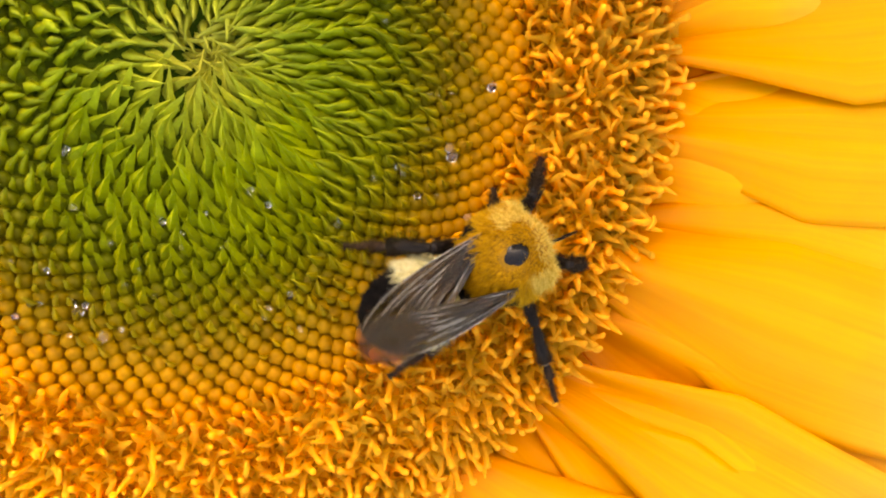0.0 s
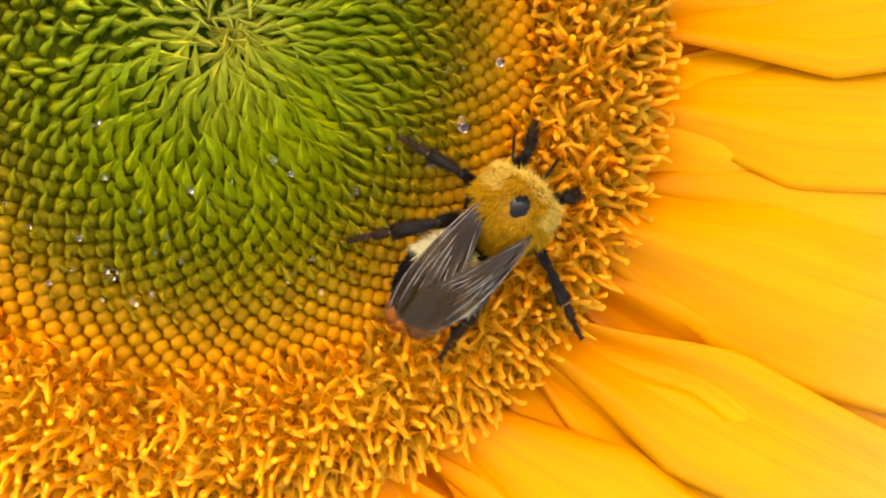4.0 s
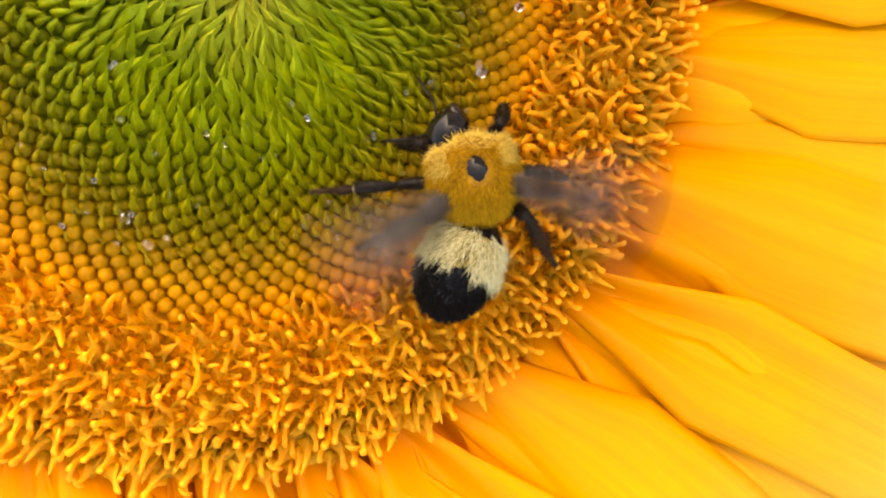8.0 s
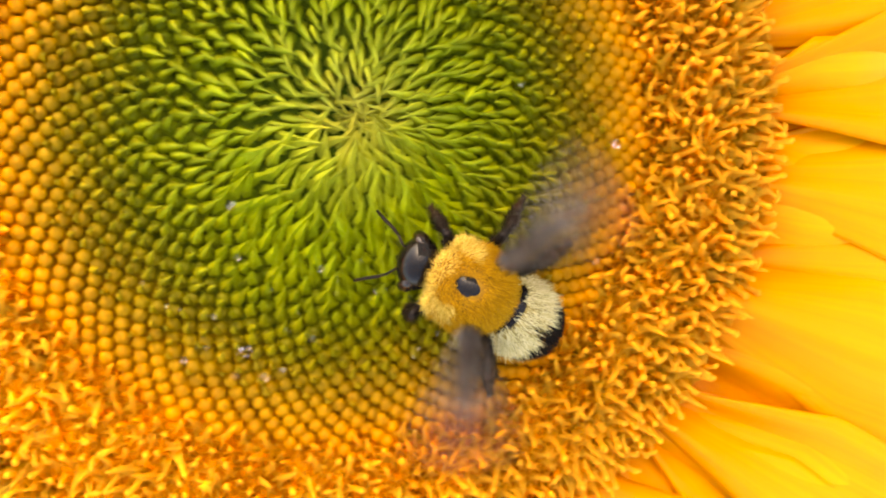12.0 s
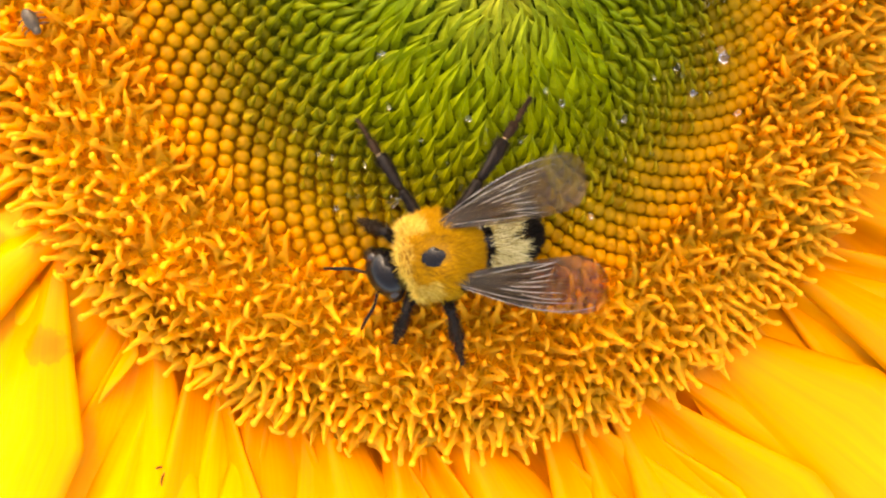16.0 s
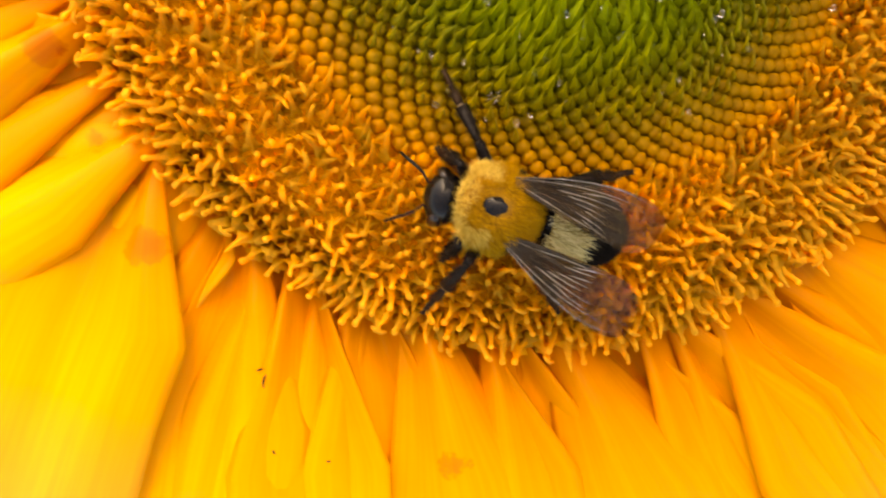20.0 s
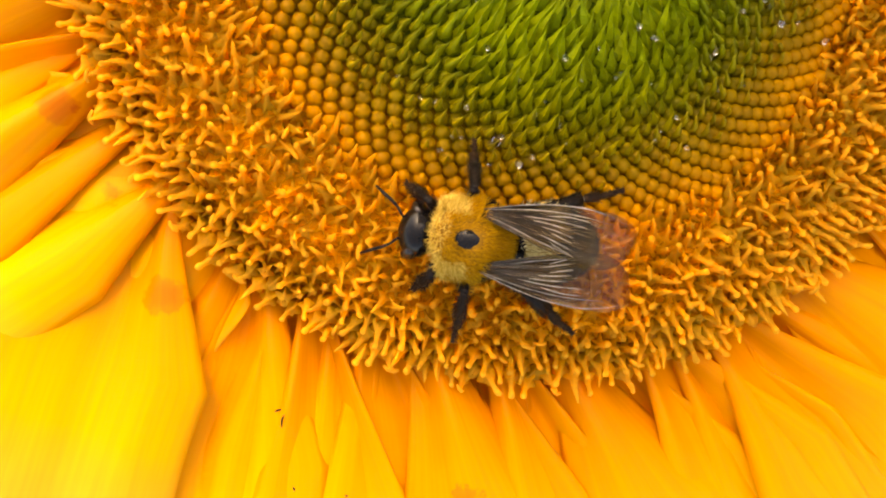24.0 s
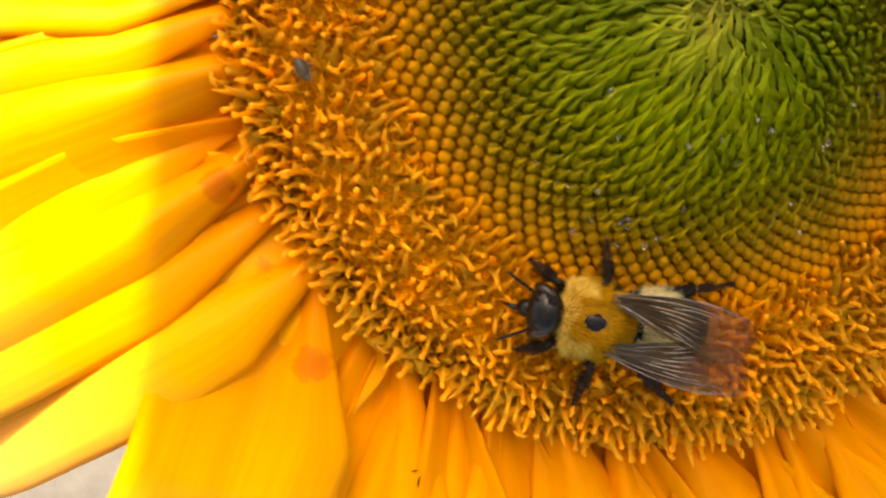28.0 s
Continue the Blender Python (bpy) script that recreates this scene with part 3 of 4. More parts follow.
LEGS = {"front": ((1.7, 1.2, -1.7), 2.8, 4.8), "middle": ((0.2, 1.6, -1.8), 3.4, 6.4), "hind": ((-1.3, 1.5, -1.8), 3.9, 7.6)}
STANCE = {"front": (4.6, 3.6), "middle": (0.4, 7.0), "hind": (-5.6, 6.2)}
FOOT_Z = -4.1
FORE, HIND = (-0.5, 2.0, 1.75), (-1.1, 1.8, 1.5)


def wing_mesh(name, length, width, seed):
    """A wing along -x with its leading edge on the +y side, raised veins and pale painted glint strokes."""
    g = np.random.default_rng(seed)
    s = Shape()
    nu, nv = 28, 61

    def place(u, c):  # u along 0..1, c across -1 (trailing) .. 1 (leading)
        w = width * (0.16 + 0.84 * math.sin(math.pi * min(1.0, u ** 0.85) * 0.56) ** 1.25) * math.sqrt(max(0.0, 1 - max(0.0, (u - 0.72) / 0.28) ** 2.6))
        lead = 0.32 * width * (0.12 + 0.88 * math.sin(math.pi * u * 0.75)) * math.sqrt(max(0.02, 1 - max(0.0, (u - 0.8) / 0.2) ** 2.4))
        y = lead - (1 - c) * 0.5 * w
        z = (0.13 * math.sin(13 * c + 2 * u) + 0.05 * math.sin(29 * c - 5 * u)) * min(1, 4 * u) * (1 - 0.55 * u) + 0.25 * math.sin(math.pi * u) - 0.12 * c
        return (-u * length, y, z)

    n = (nu + 1) * nv
    v = [np.array(place(i / nu, 2 * j / (nv - 1) - 1)) + (0, 0, side) for side in (0.012, -0.012) for i in range(nu + 1) for j in range(nv)]
    f = [(i * nv + j, i * nv + j + 1, (i + 1) * nv + j + 1, (i + 1) * nv + j) for i in range(nu) for j in range(nv - 1)]
    rim = [i * nv for i in range(nu + 1)] + [nu * nv + j for j in range(1, nv)] + [i * nv + nv - 1 for i in range(nu - 1, -1, -1)] + list(range(nv - 2, 0, -1))
    f += [tuple(n + k for k in q[::-1]) for q in f]
    f += [(rim[k - 1], rim[k], n + rim[k], n + rim[k - 1]) for k in range(len(rim))]
    s.add(v, f)
    # the leading edge and main veins, and pale strokes fanning from the root as painted glints
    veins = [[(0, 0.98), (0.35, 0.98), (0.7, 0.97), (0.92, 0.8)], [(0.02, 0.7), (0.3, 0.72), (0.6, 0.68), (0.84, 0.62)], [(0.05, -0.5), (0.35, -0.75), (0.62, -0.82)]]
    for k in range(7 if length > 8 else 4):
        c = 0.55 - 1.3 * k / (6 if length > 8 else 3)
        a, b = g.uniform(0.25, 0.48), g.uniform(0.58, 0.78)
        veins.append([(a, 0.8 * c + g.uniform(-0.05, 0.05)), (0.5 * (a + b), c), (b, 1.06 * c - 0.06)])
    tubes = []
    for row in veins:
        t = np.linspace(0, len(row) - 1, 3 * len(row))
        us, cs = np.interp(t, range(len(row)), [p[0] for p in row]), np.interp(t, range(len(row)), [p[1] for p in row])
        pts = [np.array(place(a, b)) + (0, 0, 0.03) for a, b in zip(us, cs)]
        tubes.append(Shape().tube(pts, [0.032 * math.sin(math.pi * (0.12 + 0.82 * k / (len(pts) - 1))) for k in range(len(pts))], 5).mesh("vein", [M_VEIN_GLINT]))
    return s.mesh(name, [M_WING if name == "forewing" else M_HINDWING]), tubes


def segment_mesh(name, stations, seed, mat, hairs, flat=1.0):
    """A leg segment along +x with short bristles. stations: (x, radius)."""
    g = np.random.default_rng(seed)
    s = Shape()
    s.tube([(x, 0.04 * math.sin(2 * x), 0) for x, _ in stations], [r for _, r in stations], 9, flat=flat)
    xs, rs = [x for x, _ in stations], [r for _, r in stations]
    verts, faces = [], []
    for i in range(hairs):
        x, a = g.uniform(xs[0] + 0.1, xs[-1] - 0.1), g.uniform(0, 2 * math.pi)
        r = np.interp(x, xs, rs) * 0.92
        o = np.array((0, math.cos(a), math.sin(a)))
        p, d = np.array((x, 0, 0)) + o * r, o + np.array((0.9, 0, 0)) + g.normal(size=3) * 0.2
        t = np.cross(d, (1, 0, 0))
        t /= np.linalg.norm(t) + 1e-9
        n = len(verts)
        verts += [p + 0.025 * t, p - 0.025 * t, p + np.array((0.03, 0, 0)), p + d * g.uniform(0.15, 0.42)]
        faces += [(n, n + 1, n + 3), (n + 1, n + 2, n + 3), (n + 2, n, n + 3)]
    s.add(verts, faces)
    if name == "tarsus":  # pale joint where the foot begins
        s.ball((xs[0], 0, 0), (0.2, 0.27, 0.24), 10, 8, k=1)
    return s.mesh(name, [mat, M_JOINT])


def bumblebee():
    bee = tagged(new("bumblebee"), "fuzzy golden and black bumblebee with smoky wings, on the sunflower", "bee")
    # thorax: gold fur round a bald black shield
    s = Shape()
    tr = (2.75, 2.85, 2.5)
    s.ball((0, 0, 0), tr, 22, 16)
    s.ball((0.3, 0, 2.12), (1.0, 0.82, 0.44), 18, 12, k=1)
    tufts = [((1.4, 2.05 * side, 0.1), (0.8, 0.62, 0.7)) for side in (1, -1)]
    for at, size in tufts:
        s.ball(at, size, 14, 10)

    def pick(u):
        if u[2] > 0.4 and (u[0] - 0.1) ** 2 + u[1] ** 2 * 1.6 < 0.1:
            return None, 0
        if u[2] < -0.35:
            return 4, 0.6
        if u[0] > 0.72 + 0.08 * math.sin(7 * u[1]) or (0.55 < abs(u[1]) < 0.9 and 0.2 < u[0] < 0.75):
            return 3, 1.0
        if abs(u[1]) > 0.8 and u[0] < -0.2:
            return 4, 0.7
        near = 0.5 if (u[2] > 0 and (u[0] - 0.12) ** 2 + u[1] ** 2 < 0.22) else 1.0
        return 2, near

    coat(s, (0, 0, 0), tr, 15000, 0.85, pick, 11, lean=0.9, width=0.036)
    for k, (at, size) in enumerate(tufts):
        coat(s, at, size, 1500, 0.75, lambda u: (3 if k or u[0] > 0.3 else 2, 1.0) if u[2] > -0.5 else (None, 0), 17 + k, lean=0.5, width=0.036)
    part("thorax", s.mesh("thorax", [M_UNDER, M_CUTICLE, M_GOLD, M_PALE, M_BLACK]), bee, "golden furry thorax with a bald black spot")
    # abdomen, about its joint
    s = Shape()
    ar, ac = (3.75, 2.65, 2.3), (-3.5, 0, -0.9)

    def belly(u, w):
        w = w.copy()
        w[:, 2] -= 0.5 * np.clip(-u[:, 0], 0, 1) ** 2
        w[:, :2] *= np.array([1.0, 1.0]) - np.clip(-u[:, :1] - 0.5, 0, 1) * np.array([0.0, 0.35])
        return w

    s.ball(ac, ar, 24, 18, shape=belly, kf=lambda u: 3 if (0.05 < u[0] < 0.7 and u[2] > -0.2 and (abs(u[1]) > 0.12 or u[0] > 0.35)) else 0)

    def pick(u):
        band = u[0] - 0.16 * math.cos(9 * math.atan2(u[1], max(0.05, u[2]))) * 0.3
        notch = abs(u[1]) < 0.2 * (0.46 - u[0]) * 2.4 and u[0] < 0.46
        if -0.02 < band < 0.73 and not notch and u[2] > -0.35:
            return 1, 1.0
        return 2, 0.6

    coat(s, ac, np.array(ar) * (1, 1, 0.98), 9000, 1.1, pick, 12, lean=1.3, width=0.048)
    part("abdomen", s.mesh("abdomen", [M_CUTICLE, M_CREAM, M_BLACK, M_CREAM_SKIN]), bee, "black furry abdomen with a cream band")
    # head, about the neck
    s = Shape()
    s.ball((1.4, 0, -0.5), (1.4, 1.85, 1.6), 18, 14)
    s.ball((2.2, 0, -1.5), (0.75, 0.75, 0.95), 12, 8)
    coat(s, (1.2, 0, -0.4), (1.0, 1.2, 1.4), 700, 0.5, lambda u: (1, 1.0) if u[2] > -0.2 and u[0] < 0.6 else (None, 0), 13, lean=0.1)
    s.tube([(2.5, 0.15, -2.0), (2.9, 0.1, -2.7), (2.9, 0, -3.5)], [0.22, 0.2, 0.08], 7)
    head = part("head", s.mesh("head", [M_CUTICLE, M_BLACK]), bee, "glossy black head")
    for side in (1, -1):
        e = Shape().ball((0, 0, 0), (0.66, 0.5, 1.1), 14, 10)
        part("eye", e.mesh("eye", [M_EYE]), head, m=pose(1.65 * MM, 1.55 * side * MM, -0.45 * MM, 12 * side, -15, 20 * side))
        a = Shape()
        a.tube([(0, 0, 0), (0.5, 0.5 * side, 0.45), (0.95, 1.0 * side, 0.5)], [0.1, 0.09, 0.09], 7)
        a.tube([(0.95, 1.0 * side, 0.5), (1.5, 1.35 * side, 0.25), (2.2, 1.7 * side, -0.1), (2.9, 2.1 * side, -0.35)], [0.1, 0.12, 0.125, 0.09], 7)
        part("antenna", a.mesh("antenna", [M_LEG]), head, m=pose(2.2 * MM, 0.35 * side * MM, -0.5 * MM))
    # wings
    made = {}
    fore, hindw = wing_mesh("forewing", 10.2, 3.9, 21), wing_mesh("hindwing", 7.2, 2.9, 22)
    for side, word in ((1, "left"), (-1, "right")):
        for name, me, at in (("forewing", fore, FORE), ("hindwing", hindw, HIND)):
            sheet, tubes = me
            if side < 0:
                tubes = [d.copy() for d in tubes]
                sheet = sheet.copy()
                for d in (sheet, *tubes):
                    d.transform(Matrix.Diagonal((1, -1, 1, 1)))
                    d.flip_normals()
            made[name, word] = wing = part(name, sheet, bee, "smoky brown see-through wing with dark veins")
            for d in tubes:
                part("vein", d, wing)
    # legs
    for leg, (hip, l1, l2) in LEGS.items():
        w = {"front": 0.92, "middle": 1.0, "hind": 1.18}[leg]
        tib = 0.47 * l2
        femur = segment_mesh("leg", [(0, 0.2), (0.3, 0.42 * w), (l1 * 0.5, 0.44 * w), (l1 - 0.2, 0.34 * w), (l1, 0.26)], 31, M_LEG, 300)
        tibia = segment_mesh("tibia", [(0, 0.22), (0.25, 0.27 * w), (tib * 0.6, 0.42 * w), (tib - 0.15, 0.5 * w), (tib, 0.3)], 32, M_LEG, 340, 0.75)
        st, x, k = [], tib, 0
        while x < l2 - 0.3:
            ln = (l2 - tib) * (0.42, 0.16, 0.13, 0.12, 0.17)[min(k, 4)]
            r = (0.34, 0.22, 0.2, 0.18, 0.17)[min(k, 4)] * w
            st += [(x, 0.13), (x + ln * 0.3, r * 0.85), (x + ln * 0.9, r)]
            x, k = x + ln, k + 1
        st += [(x, 0.12), (l2, 0.07)]
        tarsus = segment_mesh("tarsus", st, 33, M_TARSUS, 200, 0.8)
        for side, word in ((1, "left"), (-1, "right")):
            up = part("leg", femur, bee, "bristly black leg")
            made[leg, word] = (up, part("tibia", tibia, up), part("tarsus", tarsus, up, "dark brown jointed foot"))
    return bee, head, [c for c in bee.children if c.name.startswith("abdomen")][0], made


BEE_OB, BEE_HEAD, BEE_ABDOMEN, BEE_LIMBS = bumblebee()

# seconds, thorax x and y in millimetres, heading in degrees, turn of abdomen, turn of head
BEE = [
    (0, 19.81, -12.81, 32.0, -4.0, 6.0),
    (0.5, 19.64, -12.35, 19.0, -4.0, 6.0),
    (1, 19.59, -12.34, 27.6, -1.6, 2.4),
    (1.5, 19.98, -12.59, 23.2, -3.2, 4.8),
    (2, 19.21, -12.16, 18.4, -2.4, 3.6),
    (2.5, 19.34, -12.22, 17.8, -2.8, 4.2),
    (4.5, 19.09, -12.63, 59.6, -15.6, 18.4),
    (5, 18.75, -12.95, 60.0, -20.0, 25.0),
    (5.5, 19.38, -11.70, 63.2, -21.2, 26.8),
    (6, 18.03, -13.27, 63.4, -18.4, 22.6),
    (6.5, 17.57, -14.33, 77.2, -29.2, 38.8),
    (6.8, 15.74, -13.22, 91.6, -35.6, 46.4),
    (7, 16.17, -12.81, 100.6, -35.6, 46.4),
    (7.3, 16.44, -12.07, 111.6, -31.6, 40.4),
    (7.6, 14.73, -12.51, 116.4, -32.4, 41.6),
    (8, 15.60, -14.13, 103.2, -37.2, 48.8),
    (8.5, 14.71, -14.37, 100.2, -33.2, 42.8),
    (9, 14.11, -11.24, 111.8, -24.8, 30.2),
    (9.5, 12.88, -11.58, 114.2, -27.2, 33.8),
    (10, 11.85, -8.66, 130.0, -28.0, 35.0),
    (10.5, 12.67, -7.59, 123.4, -22.4, 26.6),
    (11, 13.63, -8.77, 144.8, -28.8, 36.2),
    (11.5, 10.94, -7.40, 142.8, -24.8, 33.2),
    (12, 7.59, -11.83, 151.8, -6.8, 10.2),
    (12.2, 5.91, -11.30, 151.4, -8.4, 12.6),
    (12.5, 4.08, -12.94, 143.2, -3.2, 4.8),
    (14.5, -1.89, -19.85, 181.6, 10.4, -7.6),
    (15, -3.74, -19.43, 193.4, -4.4, 16.6),
    (15.5, -4.27, -20.58, 193.2, -1.2, 11.8),
    (16, -5.09, -20.70, 194.8, -2.8, 16.2),
    (16.5, -6.40, -22.45, 190.4, -4.4, 16.6),
    (17, -6.91, -23.27, 178.6, -1.6, 8.4),
    (17.5, -8.22, -23.97, 170.0, -2.0, 3.0),
    (18, -8.69, -25.70, 149.6, 0.4, -0.6),
    (18.5, -7.92, -26.25, 140.0, -4.0, 6.0),
    (19, -8.30, -25.64, 148.6, -1.6, 2.4),
    (19.5, -8.62, -24.91, 160.0, 0.0, 0.0),
    (20, -8.52, -25.21, 167.2, 0.8, -1.2),
    (20.5, -7.96, -25.47, 172.4, 1.6, -2.4),
    (21, -7.56, -25.77, 168.4, 3.6, -5.4),
    (21.5, -9.04, -25.05, 173.4, 3.6, -5.4),
    (23.5, -10.54, -24.12, 169.6, 2.4, -3.6),
    (24, -10.75, -24.04, 172.6, 0.4, -8.6),
    (25, -11.16, -24.28, 167.6, 2.4, -12.6),
    (26, -10.36, -24.73, 171.6, 2.4, -9.6),
    (26.5, -11.51, -25.04, 172.6, 2.4, -3.6),
    (27, -12.23, -24.64, 169.6, 4.4, -6.6),
    (27.5, -12.69, -24.72, 174.4, 3.6, -5.4),
    (28, -11.91, -23.89, 169.8, 1.2, -1.8),
]

# seconds, spread of the left and the right wing in degrees
WINGS = [(0, -11, -8), (2.5, -9, -8), (4.5, 0, -14), (5, -5, -12), (6, -10, -10), (6.5, -8, -8), (6.8, -5, 8)]
WINGS_AFTER = [(13.15, 45, 42), (13.5, 36, 34), (14.5, 32, 21), (15.5, 24, 11), (16, 21, 9), (17, 35, 12), (17.5, 47, 18), (18, 42, 10), (18.5, 32, 10), (19, 25, 4), (19.5, 28, 2), (20, 25, -4), (21.5, 17, -3), (23.5, 6, -5), (28, 4, -6)]
BUZZ = (6.95, 12.95)
# seconds, height of the thorax in millimetres, droop of the abdomen in degrees
POSTURE = [(0, 4.4, 0), (6.5, 4.4, 0), (7.3, 5.2, 4), (10.5, 5.4, 4), (11.5, 5.8, 18), (12, 6.2, 42), (12.5, 6.2, 40), (14.5, 4.9, 42), (16, 4.7, 40), (17, 4.6, 28), (19, 4.4, 16), (21, 4.4, 10), (23.5, 4.4, 14), (28, 4.4, 14)]
# seconds, place of the neck ahead of and above the thorax's middle in millimetres, dip of the face in degrees
HEAD = [(0, 1.5, -1.1, 60), (5.5, 1.6, -1.0, 55), (6.5, 2.2, -0.4, 30), (8, 2.3, -0.3, 8), (12.5, 2.4, -0.2, 6), (18, 2.3, -0.3, 12), (26, 2.3, -0.3, 10), (26.5, 2.3, -0.2, -18), (28, 2.3, -0.2, -30)]
# feet in the bee's own space: seconds, x, y in millimetres
FEET = {
    ("front", "left"): [(0, 5.7, 4.0), (2.5, 4.5, 4.2), (5, 7.0, 0.1), (6, 3.4, 3.2), (8, 3.7, 4.2), (9, 2.8, 3.1), (11, 2.3, 3.7), (12, 2.4, 3.3), (15.5, 5.8, 6.1), (17, 2.3, 4.1), (28, 4.6, 3.6)],
    ("middle", "left"): [(0, 1.9, 3.9), (2.5, -0.4, 7.5), (4.5, -0.7, 10.0), (5, -1.3, 10.8), (6, -0.3, 8.8), (6.8, 3.8, 6.1), (8, 1.6, 10.9), (9, 1.4, 9.8), (10, 1.2, 8.8), (11, 5.1, 8.9), (12, -4.0, 5.3), (14.5, 0.4, 7.0), (16, 0.1, 8.4), (17, -6.1, 9.7), (18.5, 0.6, 7.7), (19, 1.1, 7.9), (19.5, 1.9, 8.4), (20, 3.2, 8.2), (21, 4.7, 7.2), (21.5, 3.3, 6.8), (23.5, 0.2, 7.8), (25, 0.1, 7.7), (27, -0.7, 7.3), (28, -0.6, 7.3)],
    ("hind", "left"): [(0, -8.5, 5.8), (2.5, -6.6, 4.4), (4.5, -7.9, 8.4), (5, -7.4, 8.9), (6, -5.5, 6.2), (6.8, -2.3, 8.3), (8, -2.9, 8.5), (9, -3.2, 7.0), (10, -3.0, 8.3), (11, -1.9, 8.8), (12, -5.6, 6.2), (23.5, -8.3, 6.7), (25, -9.9, 5.9), (27, -11.0, 5.7), (28, -8.6, 6.2)],
    ("front", "right"): [(0, 4.6, -3.6), (28, 4.6, -3.6)],
    ("middle", "right"): [(0, -1.8, -10.5), (2.5, 0.9, -11.0), (5, -5.6, -8.9), (6, -0.9, -7.8), (6.8, -4.0, -8.2), (8, -1.3, -6.9), (11, -1.3, -6.9), (12, -1.0, -7.5), (14.5, 4.4, -8.5), (15.5, 2.8, -11.5), (17, 4.2, -10.9), (17.5, 2.3, -7.9), (18, 5.9, -8.8), (18.5, 3.1, -6.7), (19, 1.0, -7.6), (19.5, 5.7, -7.2), (20, 5.3, -9.1), (21, 4.0, -8.4), (21.5, 1.6, -7.2), (23.5, -0.4, -7.1), (25, 0.8, -7.5), (27, -0.3, -7.6), (28, -1.3, -6.0)],
    ("hind", "right"): [(0, -10.5, -3.2), (2.5, -11.5, -3.4), (5, -10, -2.6), (6, -9, -3.6), (6.8, -7.5, -5.5), (11, -7.4, -3.3), (12, -5.6, -6.2), (14.5, -5.2, -13.2), (15.5, -9.5, -10.7), (16, -11.4, -10.6), (17, -8.1, -11.6), (17.5, -6.4, -6.5), (18, -6.6, -9.9), (18.5, -5.3, -8.0), (19, -7.3, -7.4), (19.5, -9.7, -6.1), (20, -9.7, -4.9), (21, -7.8, -4.8), (21.5, -10.6, -3.5), (23.5, -11.4, -4.4), (25, -12.6, -4.6), (27, -13.5, -4.8), (28, -12.8, -4.2)],
}


def limb(hip, foot, l1, l2):
    """Poses of the upper and the lower leg that reach from hip to foot with the knee raised."""
    h, f = Vector(hip), Vector(foot)
    d = f - h
    dist = min(max(d.length, abs(l2 - l1) + 0.3), 0.985 * (l1 + l2))
    d.normalize()
    f = h + d * dist
    c = (l1 * l1 + dist * dist - l2 * l2) / (2 * l1 * dist)
    up = (Vector((0, 0, 1)) - d * d.z).normalized()
    k = h + d * (l1 * c) + up * (l1 * math.sqrt(max(0.0, 1 - c * c)))

    def along(p, q):
        x = (q - p).normalized()
        y = Vector((0, 0, 1)).cross(x).normalized()
        z = x.cross(y)
        return Matrix.Translation(p * MM) @ Matrix((x, y, z)).transposed().to_4x4()

    a, b = along(h, k), along(k, f)
    return a, a.inverted() @ b


def wing_pose(at, side, spread, stroke, roll=0.0):
    return Matrix.Translation((at[0] * MM, at[1] * side * MM, at[2] * MM)) @ Matrix.Rotation(radians(-spread * side), 4, "Z") @ Matrix.Rotation(radians(stroke), 4, "Y") @ Matrix.Rotation(radians(-roll * side), 4, "X")


